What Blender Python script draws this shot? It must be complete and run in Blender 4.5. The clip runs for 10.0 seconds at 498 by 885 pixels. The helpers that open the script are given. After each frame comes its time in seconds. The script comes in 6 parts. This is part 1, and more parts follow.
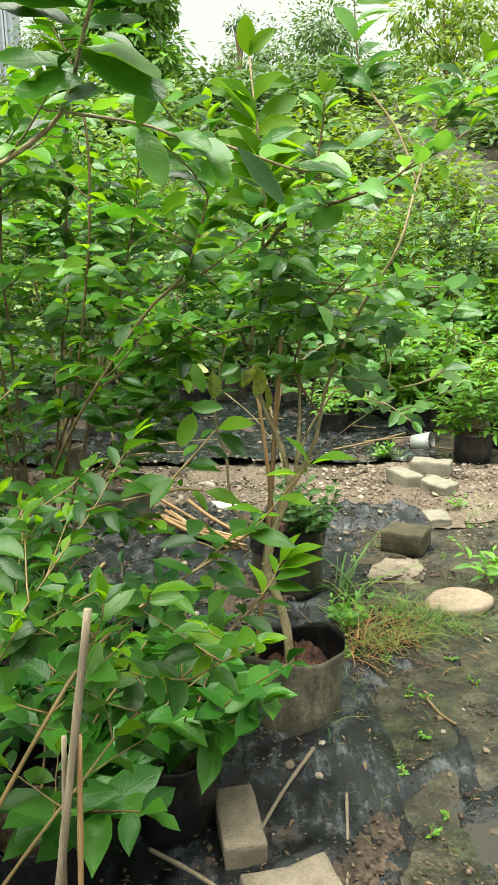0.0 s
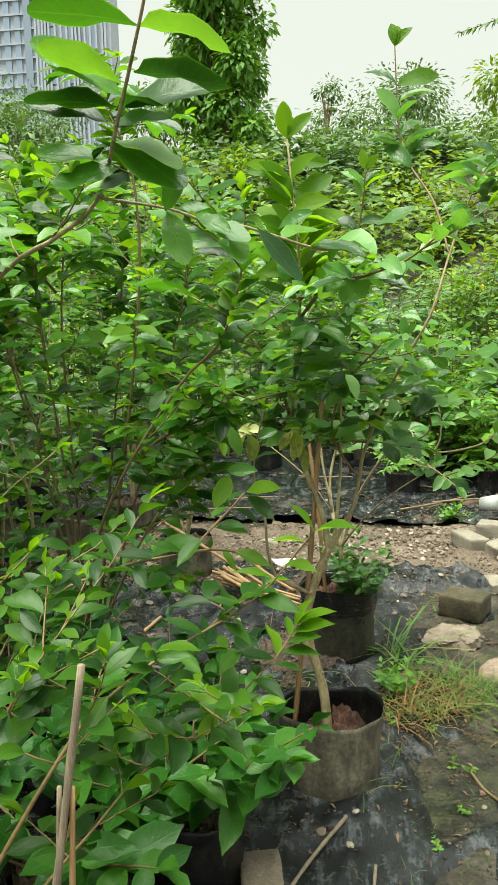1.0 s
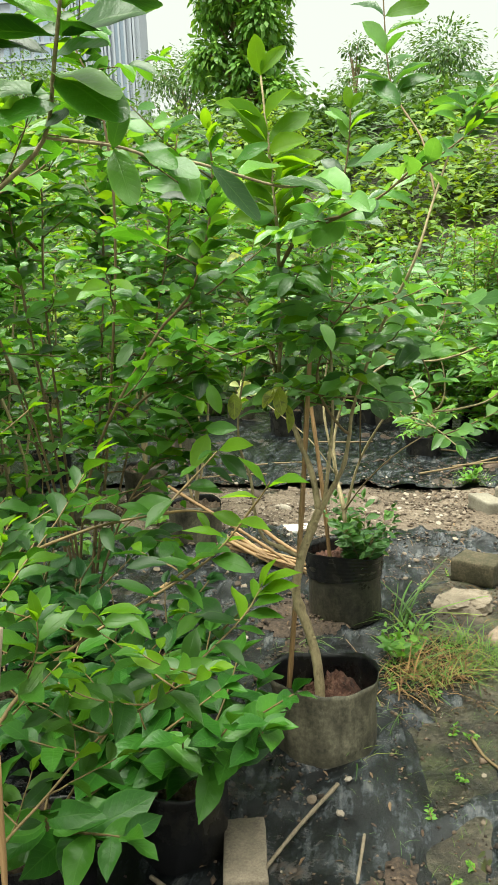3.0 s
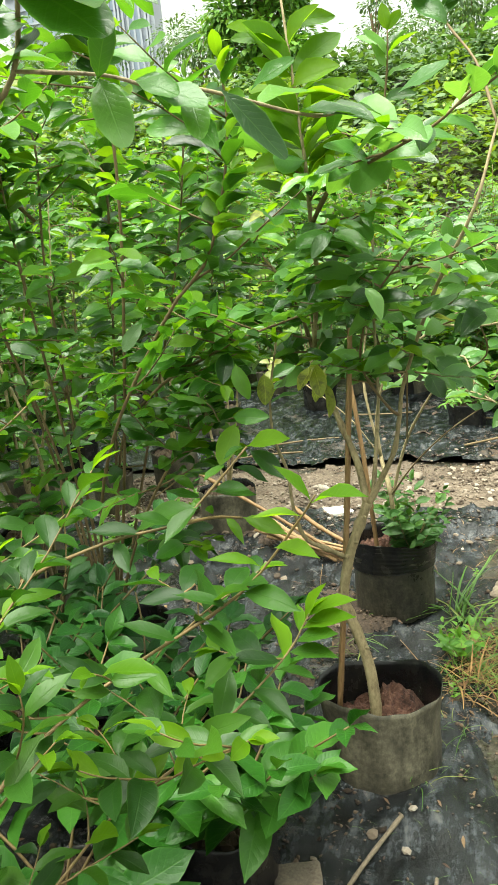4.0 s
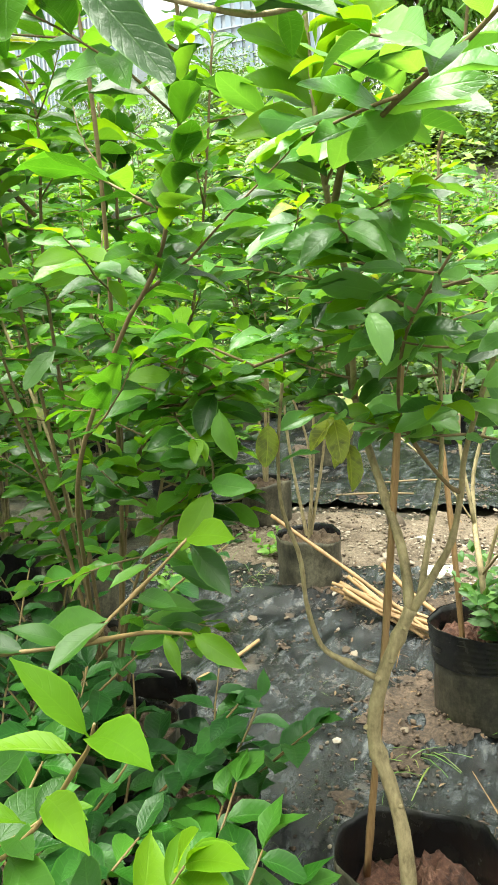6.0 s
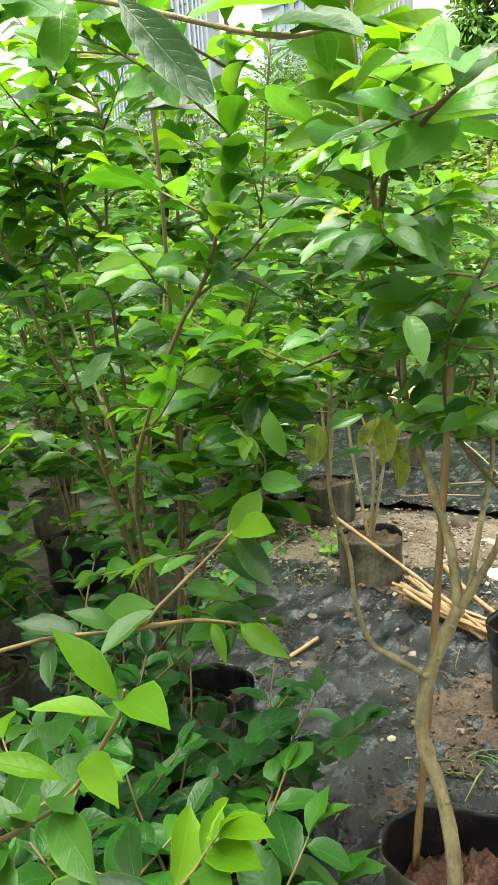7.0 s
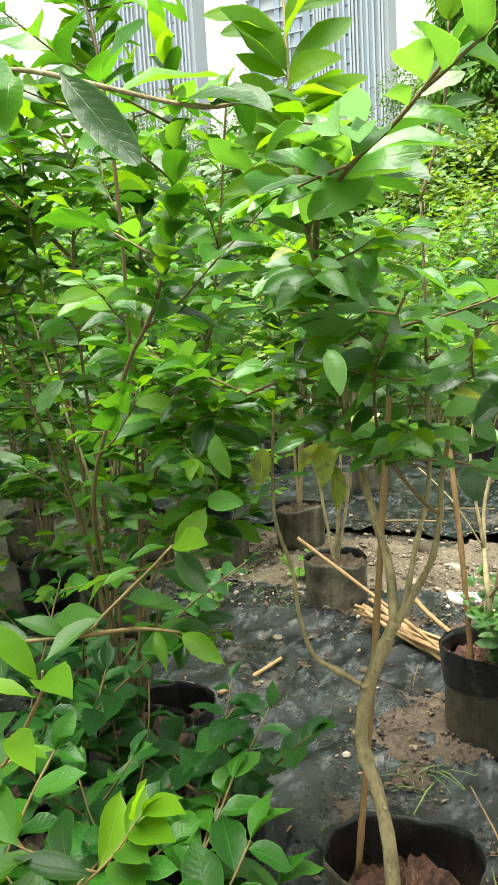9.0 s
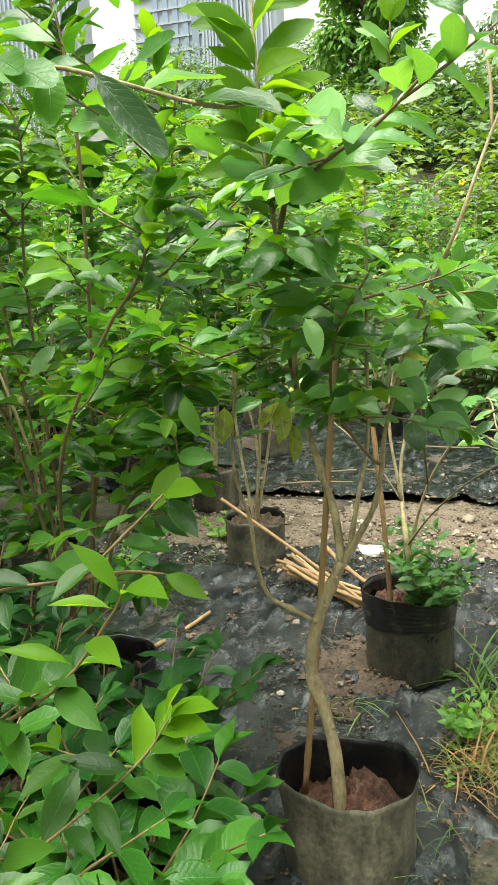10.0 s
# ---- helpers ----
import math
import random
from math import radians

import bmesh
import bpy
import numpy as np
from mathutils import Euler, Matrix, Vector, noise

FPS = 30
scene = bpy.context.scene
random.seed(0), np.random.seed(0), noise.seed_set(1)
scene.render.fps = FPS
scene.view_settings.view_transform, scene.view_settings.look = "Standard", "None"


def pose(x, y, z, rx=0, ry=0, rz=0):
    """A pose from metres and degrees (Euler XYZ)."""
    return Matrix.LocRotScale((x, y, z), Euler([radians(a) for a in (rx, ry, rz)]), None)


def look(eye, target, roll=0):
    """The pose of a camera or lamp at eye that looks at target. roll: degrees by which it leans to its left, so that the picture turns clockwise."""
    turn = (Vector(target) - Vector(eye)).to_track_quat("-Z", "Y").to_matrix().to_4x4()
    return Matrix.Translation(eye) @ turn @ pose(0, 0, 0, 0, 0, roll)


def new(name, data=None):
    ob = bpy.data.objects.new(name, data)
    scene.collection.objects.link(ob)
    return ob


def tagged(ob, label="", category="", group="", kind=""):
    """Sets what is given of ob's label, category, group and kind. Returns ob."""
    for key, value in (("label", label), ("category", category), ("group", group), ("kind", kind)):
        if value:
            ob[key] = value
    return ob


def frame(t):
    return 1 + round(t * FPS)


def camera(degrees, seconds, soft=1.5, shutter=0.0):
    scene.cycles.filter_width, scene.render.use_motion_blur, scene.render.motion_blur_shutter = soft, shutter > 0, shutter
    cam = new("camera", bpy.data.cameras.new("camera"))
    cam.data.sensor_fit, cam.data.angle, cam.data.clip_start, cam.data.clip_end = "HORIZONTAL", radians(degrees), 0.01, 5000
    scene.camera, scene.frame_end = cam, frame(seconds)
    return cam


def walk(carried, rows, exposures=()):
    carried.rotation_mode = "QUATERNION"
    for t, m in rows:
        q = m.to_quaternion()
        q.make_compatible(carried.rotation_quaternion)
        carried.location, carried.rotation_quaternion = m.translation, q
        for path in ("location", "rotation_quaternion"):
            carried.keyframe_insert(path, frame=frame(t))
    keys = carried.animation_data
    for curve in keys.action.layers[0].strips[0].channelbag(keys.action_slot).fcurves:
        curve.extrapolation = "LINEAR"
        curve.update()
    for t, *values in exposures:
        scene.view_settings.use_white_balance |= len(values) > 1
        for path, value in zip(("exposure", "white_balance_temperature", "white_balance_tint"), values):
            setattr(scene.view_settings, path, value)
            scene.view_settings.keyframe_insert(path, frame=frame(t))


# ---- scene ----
cam = camera(34.1, 10.0, soft=0.95)
PATH = [
    (0, (0.313, 0.417, 1.463), (0.259, 2.361, 1.0), -1.2),
    (0.5, (0.376, 0.376, 1.484), (0.174, 2.33, 1.11), -1.2),
    (1, (0.443, 0.374, 1.493), (0.183, 2.33, 1.165), -1.2),
    (1.5, (0.498, 0.382, 1.498), (0.227, 2.336, 1.172), -1.0),
    (2, (0.524, 0.433, 1.481), (0.268, 2.387, 1.141), -0.5),
    (3.5, (0.576, 0.539, 1.433), (0.179, 2.45, 0.997), -3.9),
    (4, (0.514, 0.76, 1.424), (0.087, 2.659, 0.964), -5.5),
    (4.5, (0.534, 0.966, 1.414), (-0.052, 2.837, 1.02), -5.8),
    (5, (0.663, 1.232, 1.426), (-0.033, 3.068, 1.047), -4.8),
    (6.5, (0.646, 1.325, 1.371), (-0.191, 3.097, 0.973), -3.7),
    (7, (0.699, 1.295, 1.388), (-0.23, 3.025, 1.006), -4.1),
    (7.5, (0.759, 1.265, 1.408), (-0.186, 2.995, 1.07), -4.1),
    (8, (0.789, 1.267, 1.436), (-0.155, 3.007, 1.153), -4.0),
    (8.5, (0.789, 1.312, 1.403), (-0.122, 3.063, 1.08), -3.3),
    (9, (0.798, 1.24, 1.395), (-0.096, 3.0, 1.074), -3.3),
    (9.5, (0.754, 1.138, 1.421), (-0.07, 2.935, 1.119), -4.1),
    (10, (0.732, 1.055, 1.41), (0.085, 2.903, 1.0), -2.7),
]
walk(cam, [(t, look(eye, target, roll)) for t, eye, target, roll in PATH],
     ((0, 1.37), (0.5, 1.34), (1, 1.18), (2, 1.14), (3.5, 1.46), (4.5, 1.6), (5.2, 1.6), (6.4, 2.17), (7, 1.72), (7.5, 1.6), (8, 1.37), (8.5, 1.48), (9, 1.7), (9.5, 1.48), (10, 1.48)))

# ---- sky and light: a bright overcast day ----
world = bpy.data.worlds.new("overcast_sky")
scene.world = world
world.use_nodes = True
wt = world.node_tree
sky = wt.nodes.new("ShaderNodeTexSky")
sky.sky_type, sky.sun_disc = "NISHITA", False
sky.sun_elevation, sky.sun_rotation = radians(79), radians(217)
sky.air_density, sky.dust_density = 1.0, 4.0
pale = wt.nodes.new("ShaderNodeHueSaturation")
pale.inputs["Saturation"].default_value = 0.16
wt.links.new(sky.outputs["Color"], pale.inputs["Color"])
cloud = wt.nodes.new("ShaderNodeMix")
cloud.data_type = "RGBA"
cloud.inputs[0].default_value, cloud.inputs[7].default_value = 0.8, (5.85, 6.3, 5.5, 1)
wt.links.new(pale.outputs["Color"], cloud.inputs[6])
wt.links.new(cloud.outputs[2], wt.nodes["Background"].inputs["Color"])
wt.nodes["Background"].inputs["Strength"].default_value = 0.071
sun = new("sun", bpy.data.lights.new("sun", "SUN"))
sun.data.energy, sun.data.angle, sun.data.color = 4.4, radians(58), (0.98, 1.0, 0.86)
sun.matrix_basis = look((-1.5, -2.0, 13), (0, 0, 0))

# ---- materials ----


def blank(name):
    m = bpy.data.materials.new(name)
    m.use_nodes = True
    return m, m.node_tree, m.node_tree.nodes["Principled BSDF"]


def ramp(nt, fac, stops):
    r = nt.nodes.new("ShaderNodeValToRGB")
    e = r.color_ramp.elements
    while len(e) < len(stops):
        e.new(0.5)
    for k, (at, col) in enumerate(stops):
        e[k].position, e[k].color = at, (*col, 1)
    nt.links.new(fac, r.inputs["Fac"])
    return r.outputs["Color"]


def grain(nt, scale, detail=4.0, rough=0.6, stretch=None, local=False):
    n = nt.nodes.new("ShaderNodeTexNoise")
    n.inputs["Scale"].default_value, n.inputs["Detail"].default_value = scale, detail
    n.inputs["Roughness"].default_value = rough
    if local:
        src = nt.nodes.new("ShaderNodeTexCoord").outputs["Object"]
    else:
        src = nt.nodes.new("ShaderNodeNewGeometry").outputs["Position"]
    if stretch:
        mp = nt.nodes.new("ShaderNodeMapping")
        mp.inputs["Scale"].default_value = stretch
        nt.links.new(src, mp.inputs["Vector"])
        src = mp.outputs["Vector"]
    nt.links.new(src, n.inputs["Vector"])
    return n.outputs["Fac"]


def calc(nt, op, a, b=0.0, clamp=False):
    n = nt.nodes.new("ShaderNodeMath")
    n.operation, n.use_clamp = op, clamp
    for k, v in enumerate((a, b)):
        if isinstance(v, (int, float)):
            n.inputs[k].default_value = v
        else:
            nt.links.new(v, n.inputs[k])
    return n.outputs[0]


def blend(nt, fac, a, b, kind="MIX"):
    n = nt.nodes.new("ShaderNodeMix")
    n.data_type, n.blend_type = "RGBA", kind
    for sock, v in ((n.inputs[0], fac), (n.inputs[6], a), (n.inputs[7], b)):
        if isinstance(v, (int, float)):
            sock.default_value = v
        elif isinstance(v, tuple):
            sock.default_value = (*v, 1)
        else:
            nt.links.new(v, sock)
    return n.outputs[2]


def relief(nt, bsdf, height, strength, distance):
    b = nt.nodes.new("ShaderNodeBump")
    b.inputs["Strength"].default_value, b.inputs["Distance"].default_value = strength, distance
    nt.links.new(height, b.inputs["Height"])
    nt.links.new(b.outputs["Normal"], bsdf.inputs["Normal"])


def chance(nt):
    """A random number for each object and each loose piece of a mesh."""
    o = nt.nodes.new("ShaderNodeObjectInfo").outputs["Random"]
    g = nt.nodes.new("ShaderNodeNewGeometry").outputs["Random Per Island"]
    return calc(nt, "FRACT", calc(nt, "ADD", calc(nt, "MULTIPLY", o, 7.31), g))


def leaf_material(name, dark, mid, light, rough=0.38, through_light=0.3, spots=None, veins=0.5, gloss=0.65, quilted=0.08):
    m, nt, p = blank(name)
    col = ramp(nt, chance(nt), [(0.0, dark), (0.55, mid), (1.0, light)])
    blotch = grain(nt, 26.0, 3.0)
    col = blend(nt, calc(nt, "MULTIPLY", blotch, 0.35), col, tuple(0.6 * c for c in dark))
    if spots:
        s = ramp(nt, grain(nt, 38.0, 4.0), [(0.46, (0, 0, 0)), (0.6, (1, 1, 1))])
        col = blend(nt, s, col, spots)
    uv = nt.nodes.new("ShaderNodeUVMap")
    sep = nt.nodes.new("ShaderNodeSeparateXYZ")
    nt.links.new(uv.outputs["UV"], sep.inputs[0])
    across = calc(nt, "ABSOLUTE", calc(nt, "SUBTRACT", calc(nt, "MULTIPLY", sep.outputs[1], 2.0), 1.0))
    rib = calc(nt, "SUBTRACT", 1.0, calc(nt, "MULTIPLY", across, 14.0), True)
    side = calc(nt, "FRACT", calc(nt, "MULTIPLY", calc(nt, "SUBTRACT", sep.outputs[0], calc(nt, "MULTIPLY", across, 0.22)), 9.0))
    side = calc(nt, "ABSOLUTE", calc(nt, "SUBTRACT", side, 0.5))
    quilt = side
    side = calc(nt, "SUBTRACT", 1.0, calc(nt, "MULTIPLY", side, 9.0), True)
    vein = calc(nt, "MAXIMUM", rib, calc(nt, "MULTIPLY", side, 0.35))
    col = blend(nt, calc(nt, "MULTIPLY", vein, veins), col, tuple(min(1.0, 1.5 * c + 0.03) for c in light))
    rim = calc(nt, "MULTIPLY", calc(nt, "SUBTRACT", across, 0.88), 6.0, True)
    col = blend(nt, calc(nt, "MULTIPLY", rim, 0.35), col, tuple(min(1.0, 1.5 * c + 0.02) for c in light))
    nt.links.new(col, p.inputs["Base Color"])
    p.inputs["Roughness"].default_value = rough
    p.inputs["Specular IOR Level"].default_value = gloss
    crinkle = grain(nt, 75.0, 3.0, 0.6)
    relief(nt, p, calc(nt, "SUBTRACT", calc(nt, "ADD", calc(nt, "MULTIPLY", quilt, quilted), calc(nt, "ADD", calc(nt, "MULTIPLY", blotch, 0.9), calc(nt, "MULTIPLY", crinkle, 0.4))), calc(nt, "MULTIPLY", vein, 0.16)), 0.5, 0.004)
    if through_light > 0:
        tr = nt.nodes.new("ShaderNodeBsdfTranslucent")
        nt.links.new(blend(nt, 1.0, col, (1.6, 1.38, 0.5), "MULTIPLY"), tr.inputs["Color"])
        mx = nt.nodes.new("ShaderNodeMixShader")
        mx.inputs[0].default_value = through_light
        nt.links.new(p.outputs[0], mx.inputs[1])
        nt.links.new(tr.outputs[0], mx.inputs[2])
        nt.links.new(mx.outputs[0], nt.nodes["Material Output"].inputs["Surface"])
    return m


def plain(name, stops, scale, rough, fine=None, bump=0.3, depth=0.003, metal=0.0, stretch=None, local=False, piece=0.0, fine_amount=0.5):
    """Two scales of noise over a colour ramp, with relief."""
    m, nt, p = blank(name)
    big = grain(nt, scale, 5.0, 0.6, stretch, local)
    small = grain(nt, fine or scale * 9, 4.0, 0.65, stretch, local)
    both = calc(nt, "ADD", calc(nt, "MULTIPLY", big, 1 - fine_amount), calc(nt, "MULTIPLY", small, fine_amount))
    if piece:
        both = calc(nt, "ADD", both, calc(nt, "MULTIPLY", calc(nt, "SUBTRACT", chance(nt), 0.5), piece))
    nt.links.new(ramp(nt, both, stops), p.inputs["Base Color"])
    p.inputs["Roughness"].default_value, p.inputs["Metallic"].default_value = rough, metal
    relief(nt, p, both, bump, depth)
    return m


LEAF = leaf_material("leaf_green", (0.011, 0.054, 0.005), (0.066, 0.235, 0.020), (0.165, 0.385, 0.045), 0.31, 0.44, veins=0.08, gloss=0.6)
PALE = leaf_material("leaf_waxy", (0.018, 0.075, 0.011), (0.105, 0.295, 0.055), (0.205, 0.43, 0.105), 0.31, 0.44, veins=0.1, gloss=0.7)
FRESH = leaf_material("leaf_fresh", (0.011, 0.052, 0.005), (0.034, 0.118, 0.009), (0.070, 0.188, 0.014), 0.40, 0.40, veins=0.08, gloss=0.45, quilted=0.02)
CREAM = leaf_material("leaf_bleached", (0.35, 0.40, 0.14), (0.5, 0.54, 0.24), (0.62, 0.64, 0.34), 0.5, 0.35, veins=0.1, gloss=0.4)
YOUNG = leaf_material("leaf_young", (0.085, 0.225, 0.007), (0.13, 0.295, 0.010), (0.185, 0.37, 0.014), 0.45, 0.62, veins=0.1, gloss=0.35)
OLD = leaf_material("leaf_mottled", (0.16, 0.24, 0.015), (0.27, 0.34, 0.025), (0.40, 0.42, 0.05), 0.45, 0.4, (0.13, 0.15, 0.02))
BROAD = leaf_material("leaf_dark_glossy", (0.009, 0.055, 0.009), (0.022, 0.105, 0.016), (0.048, 0.17, 0.024), 0.38, 0.14, veins=0.2, gloss=0.3, quilted=0.3)
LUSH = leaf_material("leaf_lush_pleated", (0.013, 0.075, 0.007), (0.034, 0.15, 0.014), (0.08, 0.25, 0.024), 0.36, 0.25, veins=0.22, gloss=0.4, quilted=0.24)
FERN = leaf_material("leaf_weed_dark", (0.028, 0.105, 0.016), (0.055, 0.165, 0.022), (0.10, 0.235, 0.03), 0.5, 0.25, veins=0.1)
WEED = leaf_material("leaf_weed", (0.07, 0.21, 0.018), (0.12, 0.32, 0.022), (0.19, 0.40, 0.028), 0.5, 0.35, veins=0.2)
CLOD = plain("mud_clod", [(0.3, (0.025, 0.016, 0.010)), (0.55, (0.085, 0.055, 0.036)), (0.85, (0.19, 0.135, 0.09))], 20, 0.9, 120, 0.6, 0.003, piece=0.6)
SLOPE = leaf_material("leaf_slope_bright", (0.07, 0.16, 0.014), (0.145, 0.27, 0.019), (0.26, 0.37, 0.027), 0.55, 0.35, veins=0.1)
HEDGE = leaf_material("leaf_hedge", (0.04, 0.11, 0.025), (0.075, 0.165, 0.035), (0.12, 0.235, 0.045), 0.55, 0.3, veins=0.1)
VINE = leaf_material("leaf_vine", (0.085, 0.23, 0.03), (0.15, 0.36, 0.045), (0.25, 0.46, 0.055), 0.5, 0.3, veins=0.1)
GRASS = leaf_material("grass_blade", (0.06, 0.16, 0.018), (0.11, 0.26, 0.025), (0.26, 0.30, 0.06), 0.55, 0.3, veins=0.0)
STRAW = plain("dry_grass", [(0.3, (0.12, 0.055, 0.016)), (0.7, (0.34, 0.20, 0.07))], 20, 0.8, piece=0.5)
BARK = plain("bark_tan", [(0.30, (0.075, 0.056, 0.025)), (0.43, (0.22, 0.173, 0.09)), (0.57, (0.36, 0.288, 0.158)), (0.75, (0.48, 0.405, 0.245))], 26, 0.7, 110, 0.8, 0.008, stretch=(1, 1, 0.5))
TWIG = plain("twig_brown", [(0.3, (0.10, 0.065, 0.03)), (0.7, (0.24, 0.17, 0.08))], 20, 0.7, 120, 0.4, 0.002)
GREENTWIG = plain("twig_green", [(0.3, (0.11, 0.08, 0.028)), (0.7, (0.25, 0.165, 0.065))], 20, 0.55, 120, 0.3, 0.001)
BAMBOO = plain("bamboo_tan", [(0.25, (0.11, 0.058, 0.025)), (0.5, (0.285, 0.168, 0.072)), (0.78, (0.44, 0.29, 0.145))], 9, 0.6, 60, 0.25, 0.002, stretch=(6, 6, 0.7), piece=0.3)
GREYSTICK = plain("stick_grey", [(0.3, (0.085, 0.065, 0.042)), (0.5, (0.19, 0.15, 0.10)), (0.72, (0.34, 0.275, 0.20))], 14, 0.8, 90, 0.5, 0.002, stretch=(8, 8, 0.6))


def bag_material(name, dusty):
    m, nt, p = blank(name)
    dust = grain(nt, 7.0, 6.0, 0.65)
    fine = grain(nt, 70.0, 4.0, 0.7)
    streak = grain(nt, 14.0, 5.0, 0.65, (1.0, 1.0, 0.45))
    mix = calc(nt, "ADD", calc(nt, "MULTIPLY", dust, 0.55), calc(nt, "MULTIPLY", streak, 0.45))
    cover = ramp(nt, mix, [(0.5 - 0.22 * dusty, (0, 0, 0)), (0.62, (1, 1, 1))])
    mud = ramp(nt, calc(nt, "ADD", calc(nt, "MULTIPLY", fine, 0.5), calc(nt, "MULTIPLY", grain(nt, 22.0, 6.0, 0.7, (1.0, 1.0, 0.25)), 0.5)), [(0.36, (0.045, 0.042, 0.029)), (0.5, (0.135, 0.122, 0.082)), (0.64, (0.24, 0.215, 0.148))])
    col = blend(nt, calc(nt, "MULTIPLY", cover, dusty), (0.010, 0.010, 0.011), mud)
    p.inputs["Specular IOR Level"].default_value = 0.35
    nt.links.new(col, p.inputs["Base Color"])
    nt.links.new(calc(nt, "ADD", 0.24, calc(nt, "MULTIPLY", cover, 0.42 * dusty)), p.inputs["Roughness"])
    relief(nt, p, calc(nt, "ADD", calc(nt, "MULTIPLY", streak, 0.8), calc(nt, "MULTIPLY", fine, 0.2)), 0.35, 0.012)
    return m


BAG = bag_material("grow_bag_dusty", 0.95)
BAGCLEAN = bag_material("grow_bag_black", 0.12)
BAGDULL = bag_material("grow_bag_stained", 0.5)
SOIL = plain("soil_red", [(0.36, (0.03, 0.013, 0.009)), (0.5, (0.10, 0.045, 0.030)), (0.66, (0.21, 0.11, 0.076))], 16, 0.95, 110, 0.9, 0.012)
SOILDARK = plain("soil_dark", [(0.3, (0.03, 0.022, 0.015)), (0.7, (0.12, 0.08, 0.05))], 18, 0.95, 110, 0.9, 0.01)
BRICK = plain("brick_concrete_tan", [(0.3, (0.10, 0.078, 0.056)), (0.5, (0.21, 0.17, 0.125)), (0.7, (0.33, 0.275, 0.21))], 18, 0.92, 160, 0.9, 0.006)
PALEBLOCK = plain("block_pale", [(0.28, (0.11, 0.096, 0.07)), (0.52, (0.21, 0.188, 0.145)), (0.75, (0.32, 0.29, 0.235))], 10, 0.9, 90, 0.6, 0.005)
MOSSY = plain("block_mossy", [(0.3, (0.018, 0.02, 0.008)), (0.5, (0.055, 0.047, 0.024)), (0.62, (0.105, 0.082, 0.052)), (0.8, (0.045, 0.055, 0.017))], 13, 0.95, 110, 0.8, 0.006)
STONE = plain("stone_pink", [(0.3, (0.16, 0.11, 0.078)), (0.5, (0.27, 0.205, 0.15)), (0.7, (0.36, 0.295, 0.225))], 7, 0.8, 60, 0.5, 0.005)
GRAVEL = plain("gravel", [(0.2, (0.065, 0.047, 0.033)), (0.5, (0.165, 0.125, 0.09)), (0.85, (0.27, 0.225, 0.175)), (0.97, (0.36, 0.32, 0.27))], 12, 0.9, 110, 0.5, 0.003, piece=0.9)
BED = plain("gravel_bed", [(0.34, (0.045, 0.03, 0.02)), (0.46, (0.105, 0.078, 0.054)), (0.56, (0.17, 0.13, 0.095)), (0.68, (0.28, 0.235, 0.18))], 4, 0.95, 75, 1.0, 0.02, fine_amount=0.6)
DEADLEAF = plain("dead_leaf", [(0.2, (0.04, 0.022, 0.012)), (0.6, (0.13, 0.075, 0.038)), (0.95, (0.20, 0.13, 0.07))], 20, 0.85, piece=0.9)
TIN = plain("grey_plastic", [(0.3, (0.24, 0.25, 0.25)), (0.7, (0.42, 0.43, 0.42))], 10, 0.5, 80)
WHITE = plain("plaster_white", [(0.3, (0.6, 0.6, 0.56)), (0.7, (0.8, 0.8, 0.77))], 20, 0.85, 110)


def ground_material():
    m, nt, p = blank("muddy_ground")
    big, mid, fine = grain(nt, 2.4, 5.0, 0.6), grain(nt, 9.0, 6.0, 0.65), grain(nt, 70.0, 5.0, 0.7)
    base = calc(nt, "ADD", calc(nt, "MULTIPLY", mid, 0.6), calc(nt, "MULTIPLY", fine, 0.4))
    mud = ramp(nt, base, [(0.38, (0.005, 0.0045, 0.003)), (0.5, (0.033, 0.028, 0.018)), (0.60, (0.105, 0.089, 0.061))])
    red = ramp(nt, base, [(0.38, (0.022, 0.016, 0.010)), (0.5, (0.075, 0.058, 0.038)), (0.64, (0.14, 0.108, 0.073))])
    col = blend(nt, ramp(nt, big, [(0.52, (0, 0, 0)), (0.64, (1, 1, 1))]), mud, red)
    algae = grain(nt, 5.0, 5.0, 0.7, (1.0, 1.0, 2.0))
    col = blend(nt, ramp(nt, algae, [(0.47, (0, 0, 0)), (0.60, (0.75, 0.75, 0.75))]), col, ramp(nt, base, [(0.42, (0.010, 0.012, 0.005)), (0.58, (0.055, 0.066, 0.024))]))
    nt.links.new(col, p.inputs["Base Color"])
    wet = ramp(nt, big, [(0.40, (0.22, 0.22, 0.22)), (0.6, (0.7, 0.7, 0.7))])
    nt.links.new(wet, p.inputs["Roughness"])
    relief(nt, p, base, 1.0, 0.03)
    return m


